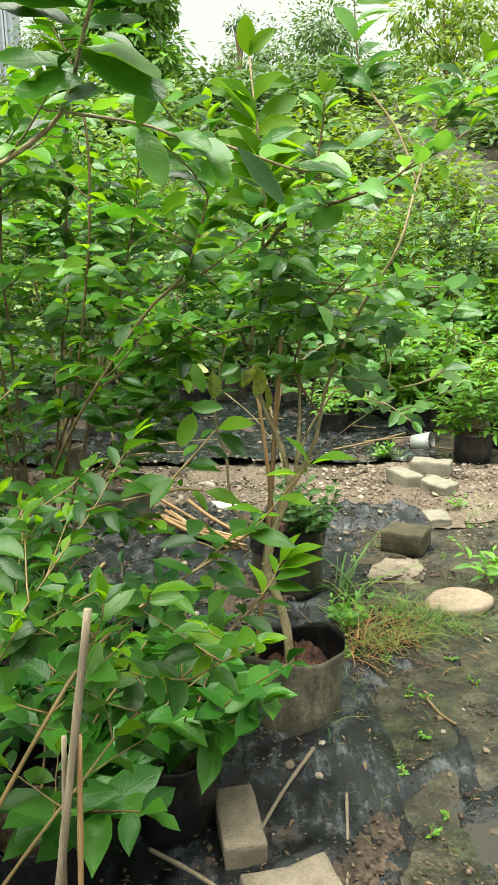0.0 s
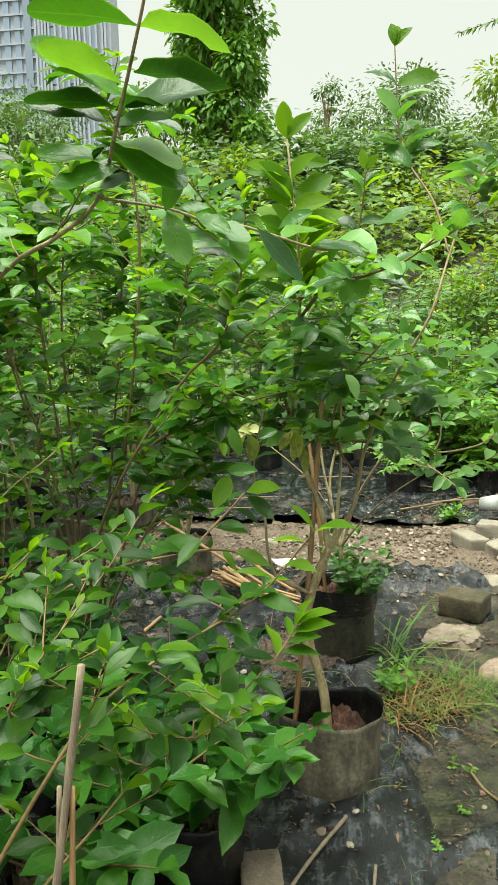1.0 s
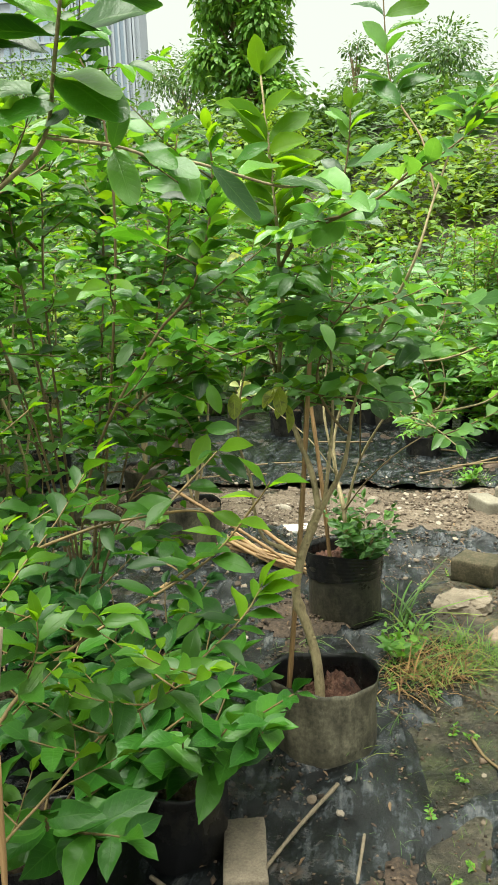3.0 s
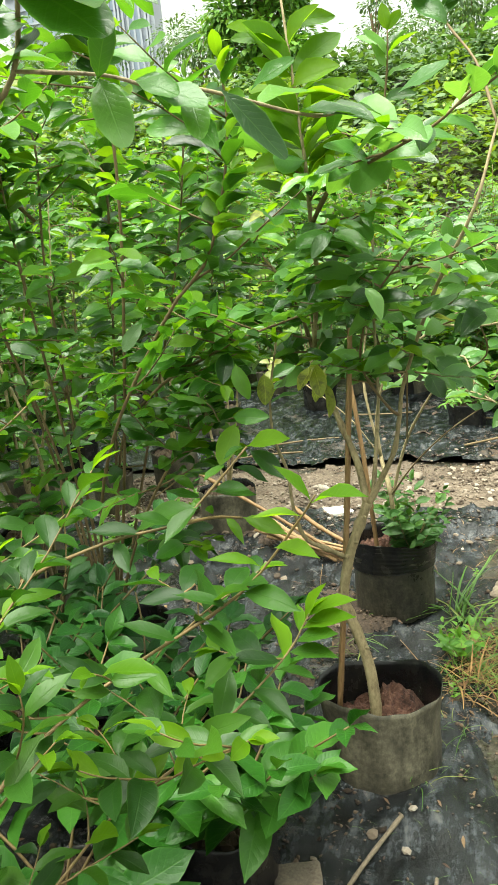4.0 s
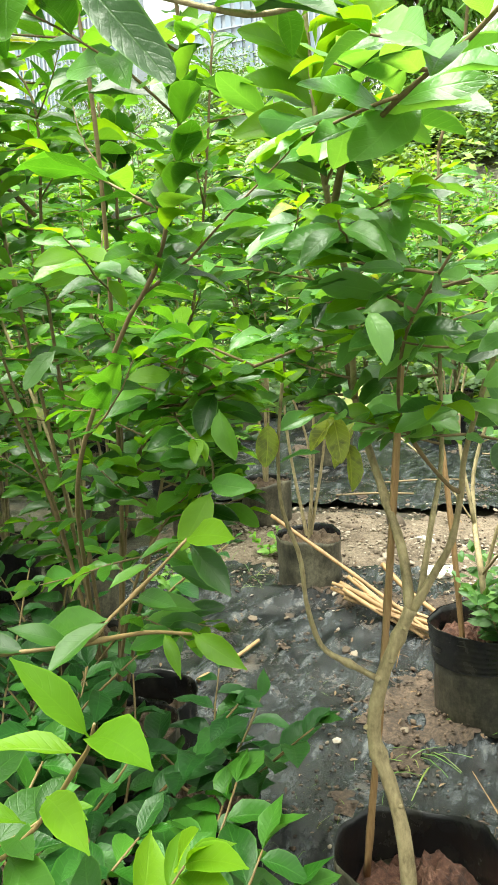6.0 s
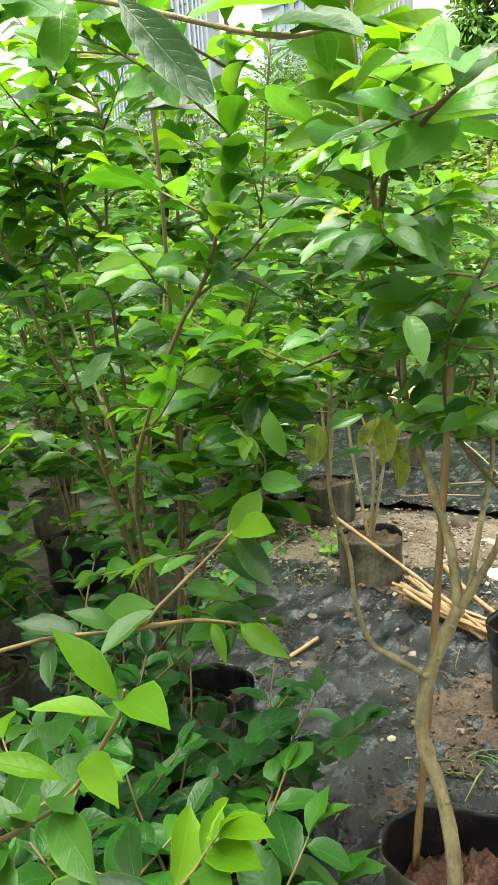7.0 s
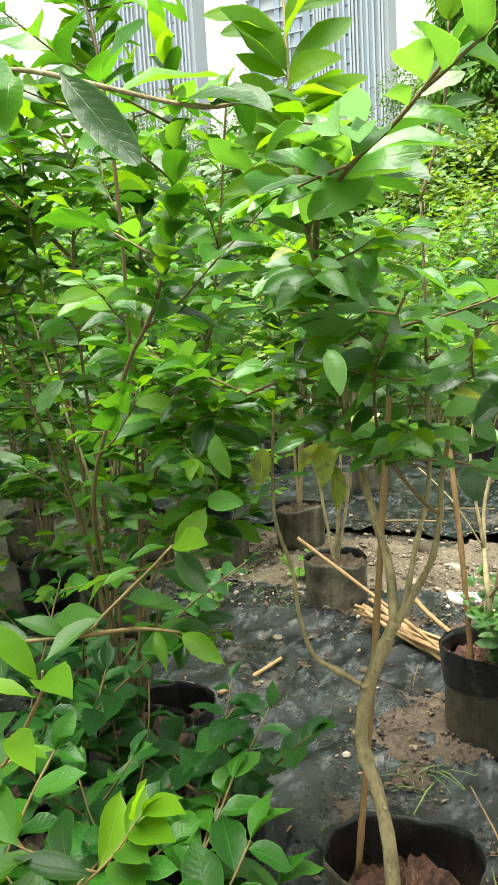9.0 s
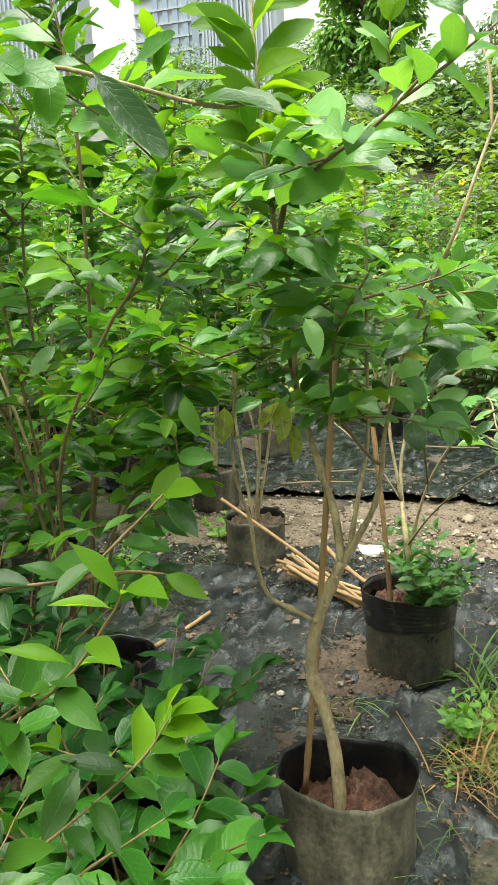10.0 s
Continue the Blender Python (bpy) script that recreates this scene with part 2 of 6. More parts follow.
def mat_material():
    m, nt, p = blank("weed_sheet")
    big, mid, fine = grain(nt, 2.6, 6.0, 0.62), grain(nt, 11.0, 6.0, 0.65), grain(nt, 80.0, 4.0, 0.7)
    weave = grain(nt, 26.0, 6.0, 0.7, (1.0, 0.2, 1.0))
    both = calc(nt, "ADD", calc(nt, "ADD", calc(nt, "MULTIPLY", big, 0.5), calc(nt, "MULTIPLY", mid, 0.3)), calc(nt, "MULTIPLY", fine, 0.2))
    mudmask = ramp(nt, both, [(0.55, (0, 0, 0)), (0.64, (0.75, 0.75, 0.75))])
    mud = ramp(nt, calc(nt, "ADD", calc(nt, "MULTIPLY", mid, 0.5), calc(nt, "MULTIPLY", fine, 0.5)), [(0.36, (0.018, 0.012, 0.008)), (0.5, (0.078, 0.05, 0.032)), (0.64, (0.17, 0.115, 0.076))])
    # black plastic; the pale streaks are sky sheen put into its colour
    sheened_film = ramp(nt, calc(nt, "ADD", calc(nt, "MULTIPLY", weave, 0.5), calc(nt, "MULTIPLY", mid, 0.5)), [(0.43, (0.0012, 0.0016, 0.002)), (0.51, (0.009, 0.012, 0.014)), (0.56, (0.040, 0.046, 0.052)), (0.63, (0.10, 0.102, 0.10))])
    nt.links.new(blend(nt, mudmask, sheened_film, mud), p.inputs["Base Color"])
    nt.links.new(calc(nt, "ADD", 0.22, calc(nt, "MULTIPLY", mudmask, 0.6)), p.inputs["Roughness"])
    hgt = calc(nt, "ADD", calc(nt, "MULTIPLY", weave, 0.6), calc(nt, "MULTIPLY", fine, 0.4))
    p.inputs["Specular IOR Level"].default_value = 0.55
    relief(nt, p, hgt, 0.8, 0.02)
    return m


MUD = plain("mud_brown", [(0.36, (0.014, 0.009, 0.006)), (0.5, (0.055, 0.036, 0.024)), (0.64, (0.13, 0.088, 0.06))], 9, 0.85, 90, 1.0, 0.012, fine_amount=0.6)
GROUND, SHEET = ground_material(), mat_material()
PUDDLE, pn, pb = blank("puddle_water")
pb.inputs["Base Color"].default_value = (0.03, 0.025, 0.016, 1)
pb.inputs["Roughness"].default_value, pb.inputs["Specular IOR Level"].default_value = 0.04, 1.0
relief(pn, pb, grain(pn, 14.0, 2.0), 0.05, 0.004)
CONCRETE = plain("tower_panel", [(0.3, (0.38, 0.42, 0.48)), (0.7, (0.45, 0.49, 0.55))], 0.3, 0.8, 3.0, 0.1, 0.02)
# darker tone that carries the shade of the tower's recesses
TOWERDARK = plain("tower_recess_shade", [(0.3, (0.22, 0.28, 0.36)), (0.7, (0.26, 0.32, 0.40))], 0.3, 0.7, 3.0, 0.1, 0.02)
GLASS, gn, gb = blank("tower_glass")
gb.inputs["Base Color"].default_value = (0.29, 0.36, 0.46, 1)
gb.inputs["Roughness"].default_value = 0.3
YELLOW = plain("petal_yellow", [(0.3, (0.7, 0.45, 0.02)), (0.7, (0.85, 0.6, 0.03))], 30, 0.6)

# ---- building blocks ----
Z0 = 0.045  # level of the nursery floor


def linked(name, mesh, material, parent=None, label=""):
    if material and not mesh.materials:
        mesh.materials.append(material)
    ob = new(name, mesh)
    if parent:
        ob.parent = parent
        ob.matrix_parent_inverse = Matrix.Translation(-world_place(parent))
    return tagged(ob, label)


def world_place(ob):
    v = Vector(ob.location)
    return v


def part(name, bm, material, parent, label=""):
    """Links a bmesh as one mesh object under a thing."""
    me = bpy.data.meshes.new(name)
    bm.to_mesh(me)
    bm.free()
    for f in me.polygons:
        f.use_smooth = True
    return linked(name, me, material, parent, label)


def base_of(name, place, label, category, group="", kind=""):
    e = new(name)
    e.empty_display_size = 0.1
    e.location = place
    return tagged(e, label, category, group, kind)


def np_mesh(name, verts, faces, uv=None, smooth=True):
    """A mesh from arrays; faces all have the same number of corners."""
    me = bpy.data.meshes.new(name)
    n, k = faces.shape
    me.vertices.add(len(verts))
    me.vertices.foreach_set("co", np.ascontiguousarray(verts, dtype=np.float32).ravel())
    me.loops.add(n * k)
    me.loops.foreach_set("vertex_index", np.ascontiguousarray(faces, dtype=np.int32).ravel())
    me.polygons.add(n)
    me.polygons.foreach_set("loop_start", np.arange(0, n * k, k, dtype=np.int32))
    me.polygons.foreach_set("loop_total", np.full(n, k, dtype=np.int32))
    if uv is not None:
        layer = me.uv_layers.new(name="UVMap")
        layer.data.foreach_set("uv", np.ascontiguousarray(uv[faces.ravel()], dtype=np.float32).ravel())
    me.update(calc_edges=True)
    me.polygons.foreach_set("use_smooth", np.full(n, smooth, dtype=bool))
    return me


def sweep(pts, n):
    """A smooth line of n points through pts."""
    p = np.array(pts, dtype=float)
    p = np.vstack([2 * p[0] - p[1], p, 2 * p[-1] - p[-2]])
    out = []
    m = len(p) - 3
    for t in np.linspace(0, m - 1e-6, n):
        i = int(t)
        f = t - i
        a, b, c, d = p[i:i + 4]
        out.append(0.5 * (2 * b + (c - a) * f + (2 * a - 5 * b + 4 * c - d) * f * f + (3 * b - a - 3 * c + d) * f ** 3))
    return np.array(out)


def tube(pts, r0, r1, sides=6, rough=0.0, rng=None, power=1.0, knots=0):
    """Arrays of a tapered tube along a line of points, closed at its end."""
    pts = np.array(pts)
    n = len(pts)
    tan = np.gradient(pts, axis=0)
    tan /= np.linalg.norm(tan, axis=1)[:, None] + 1e-9
    ref = np.array([0.31, 0.95, 0.05])
    u = np.cross(tan, ref)
    u /= np.linalg.norm(u, axis=1)[:, None] + 1e-9
    v = np.cross(tan, u)
    s = np.linspace(0, 1, n) ** power
    rad = r0 + (r1 - r0) * s
    if rng and rough:
        rad = rad * np.array([1 + rng.uniform(-rough, rough) for _ in range(n)])
        for _ in range(knots):
            rad[rng.randrange(1, n - 1)] *= 1.25
    ang = np.arange(sides) * 2 * math.pi / sides
    ring = u[:, None, :] * np.cos(ang)[None, :, None] + v[:, None, :] * np.sin(ang)[None, :, None]
    verts = (pts[:, None, :] + ring * rad[:, None, None]).reshape(-1, 3)
    i = np.arange(n - 1)[:, None] * sides
    j = np.arange(sides)[None, :]
    k = (j + 1) % sides
    faces = np.stack([i + j, i + k, i + sides + k, i + sides + j], axis=-1).reshape(-1, 4)
    c = len(verts)
    verts = np.vstack([verts, pts[:1], pts[-1:]])
    cap0 = np.stack([np.full(sides, c), k[0], j[0], np.full(sides, c)], axis=-1)
    cap1 = np.stack([np.full(sides, c + 1), j[0] + (n - 1) * sides, k[0] + (n - 1) * sides, np.full(sides, c + 1)], axis=-1)
    return verts, faces, cap0[:, :3], cap1[:, :3]


def tubes_mesh(name, tubes):
    vs, fs, off = [], [], 0
    for verts, faces, c0, c1 in tubes:
        vs.append(verts)
        tri = np.vstack([faces[:, [0, 1, 2]], faces[:, [0, 2, 3]], c0, c1])
        fs.append(tri + off)
        off += len(verts)
    return np_mesh(name, np.vstack(vs), np.vstack(fs))


# ---- leaves ----


EVEN = {3: (0, 0.45, 1), 4: (0, 0.25, 0.7, 1), 5: (0, 0.15, 0.45, 0.8, 1), 6: (0, 0.09, 0.32, 0.64, 0.9, 1), 7: (0, 0.07, 0.24, 0.48, 0.72, 0.92, 1), 9: (0, 0.06, 0.17, 0.33, 0.5, 0.67, 0.83, 0.95, 1)}


def leaf_shape(width, fold, droop, curl, wave, stations, rng, belly=0.95, blunt=0.62, tip=0.45, stalk=0.05):
    """A blade of length 1 along y with a short stalk, upper side to z: points, faces and map."""
    verts, uv = [], []
    twist, phase = rng.uniform(-0.5, 0.5), rng.uniform(0, 6.28)
    for s in EVEN[stations]:
        b = max(0.0, (s - stalk) / (1 - stalk)) if stations > 4 else s
        w = 0.5 * width * max(0.0, math.sin(math.pi * min(1.0, b ** belly))) ** (blunt + tip * max(0.0, (b - 0.5) / 0.5))
        w = max(w, 0.012 if s < 0.5 else (0.10 * width if tip < 0.1 else 0.01))
        z = -droop * s * s + 0.02 * math.sin(5 * s)
        x = curl * s * s
        for side in (-1, 0, 1) if stations > 3 else (-1, 1):
            lift = fold * w * 2 * abs(side) + wave * abs(side) * math.sin(11 * s + phase + 1.3 * side) * math.sin(math.pi * s)
            roll = twist * (s - 0.3)
            verts.append((x + side * w * math.cos(roll) - lift * math.sin(roll), s, z + side * w * math.sin(roll) + lift * math.cos(roll)))
            uv.append((s, 0.5 + 0.5 * side))
    faces = []
    row = 3 if stations > 3 else 2
    for k in range(stations - 1):
        for c in range(row - 1):
            a = row * k + c
            faces.append((a, a + 1, a + row + 1, a + row))
    return np.array(verts), np.array(faces), np.array(uv)


_r = random.Random(5)
SHAPES = [leaf_shape(_r.uniform(0.41, 0.55), _r.uniform(0.02, 0.34), _r.uniform(-0.05, 0.38), _r.uniform(-0.14, 0.14), 0.03, 9, _r, 1.08, 0.58, 0.1) for _ in range(14)]
ROWLEAF = [leaf_shape(_r.uniform(0.40, 0.54), _r.uniform(0.02, 0.36), _r.uniform(-0.04, 0.38), _r.uniform(-0.14, 0.14), 0.0, 6, _r, 1.06, 0.58, 0.12) for _ in range(10)]
OBLONG = [leaf_shape(_r.uniform(0.34, 0.40), _r.uniform(0.05, 0.22), _r.uniform(-0.12, 0.14), _r.uniform(-0.08, 0.08), 0.035, 9, _r, 1.1, 0.48, -0.05) for _ in range(8)]
BROADS = [leaf_shape(_r.uniform(0.46, 0.58), _r.uniform(0.1, 0.3), _r.uniform(0.1, 0.35), _r.uniform(-0.15, 0.15), 0.04, 9, _r, 0.92, 0.68, 0.45) for _ in range(6)]
MIDS = [leaf_shape(_r.uniform(0.36, 0.50), _r.uniform(0.08, 0.34), _r.uniform(0.05, 0.36), _r.uniform(-0.16, 0.16), 0.03, 9, _r, 1.0, 0.62, 0.28) for _ in range(12)]
LANCE = [leaf_shape(_r.uniform(0.30, 0.40), _r.uniform(0.12, 0.36), _r.uniform(-0.05, 0.30), _r.uniform(-0.16, 0.16), 0.02, 9, _r, 0.98, 0.74, 0.45) for _ in range(10)]
SLIMS = [leaf_shape(_r.uniform(0.28, 0.36), _r.uniform(0.1, 0.3), _r.uniform(0.1, 0.4), _r.uniform(-0.12, 0.12), 0.01, 5, _r) for _ in range(6)]
COARSE = [leaf_shape(_r.uniform(0.42, 0.55), _r.uniform(0.05, 0.3), _r.uniform(0.1, 0.4), _r.uniform(-0.1, 0.1), 0.0, 4, _r, 1.0, 0.5, 0.1) for _ in range(6)]
TINY = [leaf_shape(_r.uniform(0.45, 0.6), 0.0, _r.uniform(0.1, 0.4), 0.0, 0.0, 3, _r) for _ in range(5)]
BLADES = [leaf_shape(_r.uniform(0.03, 0.05), 0.2, _r.uniform(0.2, 0.8), _r.uniform(-0.3, 0.3), 0.0, 5, _r, 0.5) for _ in range(6)]


def leaf_frame(pos, way, normal, size):
    yx, yy, yz = (float(c) for c in way)
    k = math.sqrt(yx * yx + yy * yy + yz * yz) + 1e-9
    yx, yy, yz = yx / k, yy / k, yz / k
    zx, zy, zz = (float(c) for c in normal)
    d = zx * yx + zy * yy + zz * yz
    zx, zy, zz = zx - d * yx, zy - d * yy, zz - d * yz
    k = math.sqrt(zx * zx + zy * zy + zz * zz)
    if k > 1e-5:
        zx, zy, zz = zx / k, zy / k, zz / k
    else:
        zx, zy, zz = 1.0, 0.0, 0.0
    xx, xy, xz = yy * zz - yz * zy, yz * zx - yx * zz, yx * zy - yy * zx
    s = size
    return np.array(((xx * s, yx * s, zx * s, pos[0]), (xy * s, yy * s, zy * s, pos[1]), (xz * s, yz * s, zz * s, pos[2]), (0.0, 0.0, 0.0, 1.0)))


def leaf_cloud(name, frames, shapes, picks):
    """All leaves joined in one mesh."""
    vs, fs, us, off = [], [], [], 0
    frames = np.array(frames)
    picks = np.array(picks)
    for k, (v, f, u) in enumerate(shapes):
        sel = frames[picks == k]
        if not len(sel):
            continue
        pts = np.einsum("nij,vj->nvi", sel[:, :3, :3], v) + sel[:, None, :3, 3]
        vs.append(pts.reshape(-1, 3))
        idx = np.arange(len(sel))[:, None, None] * len(v) + f[None] + off
        fs.append(idx.reshape(-1, 4))
        us.append(np.tile(u, (len(sel), 1)))
        off += len(sel) * len(v)
    return np_mesh(name, np.vstack(vs), np.vstack(fs), np.vstack(us))


LEAFMESH = {}


def leaf_data(shapes, k, material):
    key = (id(shapes), k, material.name)
    if key not in LEAFMESH:
        v, f, u = shapes[k]
        me = np_mesh("leaf", v, f, u)
        me.materials.append(material)
        LEAFMESH[key] = me
    return LEAFMESH[key]


def clear_of_path(p):
    """Keeps leaves out of the aisle that is walked."""
    q = (min(max(p[0], 0.3), 0.82), min(max(p[1], 0.2), 1.33), 1.42)
    return math.dist((p[0], p[1], p[2]), q) > 0.36


def put_leaves(thing, leaves, shapes, single, name="foliage"):
    """leaves: (frame, tag). The first ones by depth become objects of their own, the rest one joined part a material."""
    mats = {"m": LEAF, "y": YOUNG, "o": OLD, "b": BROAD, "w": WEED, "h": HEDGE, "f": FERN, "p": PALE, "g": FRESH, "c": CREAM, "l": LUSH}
    rng = random.Random(len(leaves))
    leaves = [lf for lf in leaves if clear_of_path(lf[0][:3, 3])]
    leaves.sort(key=lambda lf: lf[0][1, 3])
    boughs = []
    for c in thing.children:
        if c.name.split(".")[0] in ("branch", "stem", "trunk", "twig"):
            co = np.empty(3 * len(c.data.vertices), dtype=np.float32)
            c.data.vertices.foreach_get("co", co)
            boughs.append((c, co.reshape(-1, 3)[::5]))
    if boughs:
        cloud_pts = np.vstack([v for _, v in boughs])
        owner = np.concatenate([np.full(len(v), i) for i, (_, v) in enumerate(boughs)])
    for fr, tag in leaves[:single]:
        holder = thing
        if boughs:
            holder = boughs[int(owner[np.argmin(((cloud_pts - fr[:3, 3]) ** 2).sum(axis=1))])][0]
        ob = linked("leaf", leaf_data(shapes, rng.randrange(len(shapes)), mats[tag]), None, holder)
        ob.matrix_basis = Matrix(fr.tolist())
    rest = leaves[single:]
    for tag in sorted({t for _, t in rest}):
        fr = [f for f, t in rest if t == tag]
        me = leaf_cloud(name, fr, shapes, [rng.randrange(len(shapes)) for _ in fr])
        tagged(linked(name, me, mats[tag], thing), kind="stuff")


def along(pts, size, rng, spacing=0.036, start=0.15, tag="m", young=0.0, droop=0.02, flat=0.8, az=None):
    """Two ranks of leaves along a shoot, smaller towards the tip."""
    pts = np.array(pts)
    line = pts.tolist()
    n = len(line)
    total = sum(math.dist(p, q) for p, q in zip(line, line[1:]))
    out = []
    az = rng.uniform(0, 6.28) if az is None else az
    s = start * total + rng.uniform(0, spacing)
    side = 1
    while s < total:
        f = s / total
        i = min(n - 2, int(f * (n - 1)))
        r = f * (n - 1) - i
        a, b = line[i], line[i + 1]
        p = [a[c] + (b[c] - a[c]) * r for c in range(3)]
        k = math.dist(a, b) + 1e-9
        t = [(b[c] - a[c]) / k for c in range(3)]
        steep = abs(t[2])
        k = math.hypot(t[0], t[1]) + 1e-9
        hor = (t[1] / k, -t[0] / k)
        if steep > 0.85:
            hor = (math.cos(az), math.sin(az))
        u, v = rng.uniform(0.35, 0.75), side * rng.uniform(0.7, 1.0)
        way = (t[0] * u + hor[0] * v, t[1] * u + hor[1] * v, t[2] * u + rng.uniform(-0.35, 0.35) - droop)
        nor = (t[0] * 0.7 * steep + rng.gauss(0, 0.34), t[1] * 0.7 * steep + rng.gauss(-0.38, 0.36), flat + t[2] * 0.7 * steep)
        k = size * rng.uniform(0.72, 1.15) * (0.75 + 0.5 * math.sin(math.pi * min(1, f * 1.05)) - 0.25 * max(0, f - 0.8))
        tg = "y" if (rng.random() < young * (f > 0.55)) else tag
        if rng.random() < 0.004 and tag in "mp":
            tg = "o"
        out.append((leaf_frame(p, way, nor, k), tg))
        side = -side
        s += spacing * rng.uniform(0.7, 1.35)
    t = pts[-1] - pts[-2]
    for _ in range(2):
        way = t / (np.linalg.norm(t) + 1e-9) + np.array([rng.uniform(-0.4, 0.4) for _ in range(3)])
        out.append((leaf_frame(pts[-1], way, (rng.uniform(-0.4, 0.4), rng.uniform(-0.4, 0.4), 0.8), size * rng.uniform(0.45, 0.75)), "y" if young else tag))
    return out


def feather(line, start, n, size, tag, rng, young=0.0):
    """Leaves left and right up an upright shoot, spread like a feather, with a tuft at its tip."""
    out = []
    for k in range(n):
        f = start + (0.97 - start) * k / n
        p = line[min(len(line) - 1, int(f * (len(line) - 1)))]
        s = 1 if k % 2 else -1
        way = (s * rng.uniform(0.4, 1.0), rng.uniform(-0.8, 0.6), rng.uniform(0.15, 1.0))
        nor = (rng.uniform(-0.6, 0.6) - 0.3 * s, rng.uniform(-1.1, -0.1), rng.uniform(0.25, 0.9))
        out.append((leaf_frame(p, way, nor, size * rng.uniform(0.8, 1.15)), "y" if rng.random() < young else tag))
    for way in ((-0.2, -0.2, 1.0), (0.55, -0.15, 0.8), (0.05, 0.3, 1.0)):
        out.append((leaf_frame(line[-1], way, (rng.uniform(-0.2, 0.2), -1.0, 0.25), size * rng.uniform(0.55, 0.8)), "y" if young else tag))
    return out


def shoot(p, way, length, rng, rise=0.25, wobble=0.12, n=6):
    """A side shoot that bends up towards its tip."""
    p, d = np.array(p, float), np.array(way, float)
    d /= np.linalg.norm(d) + 1e-9
    pts = [p]
    for _ in range(n):
        d = d + np.array([rng.uniform(-wobble, wobble), rng.uniform(-wobble, wobble), rng.uniform(-wobble, wobble) + rise / n])
        d /= np.linalg.norm(d)
        p = p + d * length / n
        pts.append(p)
    return np.array(pts)


def side_shoots(line, count, span, length, rng, up=(0.1, 0.7), rise=0.25, lean=(0, 0)):
    """Shoots off a stem, in random directions round it."""
    out = []
    line = np.array(line)
    for k in range(count):
        f = span[0] + (span[1] - span[0]) * (k + rng.random()) / count
        i = min(len(line) - 1, int(f * (len(line) - 1)))
        a = rng.uniform(0, 6.28)
        way = (math.cos(a) + lean[0], math.sin(a) + lean[1], rng.uniform(*up))
        out.append(shoot(line[i], way, rng.uniform(*length), rng, rise))
    return out


def grow_bag(thing, place, radius, height, seed, material, soil, fill=0.12, ribs=5, fold=0.011, lean=0.0, mound=0.0, collar=False, n=56, taper=0.07):
    """A soft black plastic bag with a creased rim, ribs below it, and soil inside."""
    rng = random.Random(seed)
    ph = [rng.uniform(0, 6.28) for _ in range(8)]
    prof = []  # height, radius of the outer wall, then of the inner one
    for h in np.linspace(0, 1, 16):
        prof.append((h, 0.95 - taper + 0.05 * min(1, h * 6) ** 0.6 + taper * h + 0.01 * math.sin(7 * h)))
    bm = bmesh.new()
    rows = []
    for inner in (False, True):
        seq = prof if not inner else prof[::-1][:8]
        for h, k in seq:
            row = []
            for j in range(n):
                a = 2 * math.pi * j / n
                crease = 0.6 * math.sin(2 * a + ph[0]) + 0.22 * math.sin(5 * a + ph[1] + 2 * h) + 0.16 * math.sin(11 * a + ph[2] - 3 * h) + 0.05 * math.sin(17 * a + ph[5] + 5 * h)
                top = max(0, (h - 0.55) / 0.45)
                r = radius * k + fold * crease * (0.35 + 1.1 * top)
                r += 0.0045 * noise.noise((a * 3 + seed, h * 5, ph[7])) + 0.003 * (1 - abs(noise.noise((math.cos(a) * 4 + seed, math.sin(a) * 4 + h * 3, h * 7)))) * (h > 0.08)
                if h > 0.66 and h < 0.97:
                    r += 0.0028 * math.sin(h * 2 * math.pi * ribs * 3)
                z = height * h + top ** 2 * 0.008 * (math.sin(2 * a + ph[3]) + 0.6 * math.sin(3 * a + ph[4]) + 0.16 * math.sin(9 * a + ph[6]) + 0.5 * noise.noise((3 * math.cos(a) + seed, 3 * math.sin(a), 2.0)))
                if inner:
                    r -= 0.0012 + 0.004 * (0.5 + noise.noise((a * 5, h * 9, seed))) * (h < 0.97)
                row.append(bm.verts.new((r * math.cos(a) + lean * h, r * math.sin(a), z)))
            rows.append(row)
    for p, q in zip(rows, rows[1:]):
        for j in range(n):
            f = bm.faces.new((p[j], p[(j + 1) % n], q[(j + 1) % n], q[j]))
            f.material_index = 1 if p is not rows[0] and rows.index(p) >= len(prof) - 1 else 0
    bm.faces.new(rows[0][::-1])
    bmesh.ops.translate(bm, vec=place, verts=bm.verts)
    bag = part("grow_bag", bm, material, thing)
    bag.data.materials.append(BAGCLEAN)
    if collar:
        bm = bmesh.new()
        prev = None
        for i in range(22):
            h = 1.005 - 0.34 * i / 21
            row = []
            for j in range(n):
                a = 2 * math.pi * j / n
                top = max(0.0, (min(1.0, h) - 0.55) / 0.45)
                crease = 0.6 * math.sin(2 * a + ph[0]) + 0.22 * math.sin(5 * a + ph[1] + 2 * h) + 0.16 * math.sin(11 * a + ph[2] - 3 * h)
                r = radius * (0.93 + 0.07 * h + 0.01 * math.sin(7 * h)) + 0.0055 + fold * crease * (0.35 + 1.1 * top) + 0.0011 * math.sin(i * 2.1 + 0.4 * math.sin(3 * a)) 
                z = height * h + top ** 2 * 0.008 * (math.sin(2 * a + ph[3]) + 0.6 * math.sin(3 * a + ph[4])) - 0.010 * math.sin(a + ph[3]) * i / 21
                row.append(bm.verts.new((r * math.cos(a), r * math.sin(a), z)))
            if prev:
                for j in range(n):
                    bm.faces.new((prev[j], row[j], row[(j + 1) % n], prev[(j + 1) % n]))
            prev = row
        bmesh.ops.translate(bm, vec=place, verts=bm.verts)
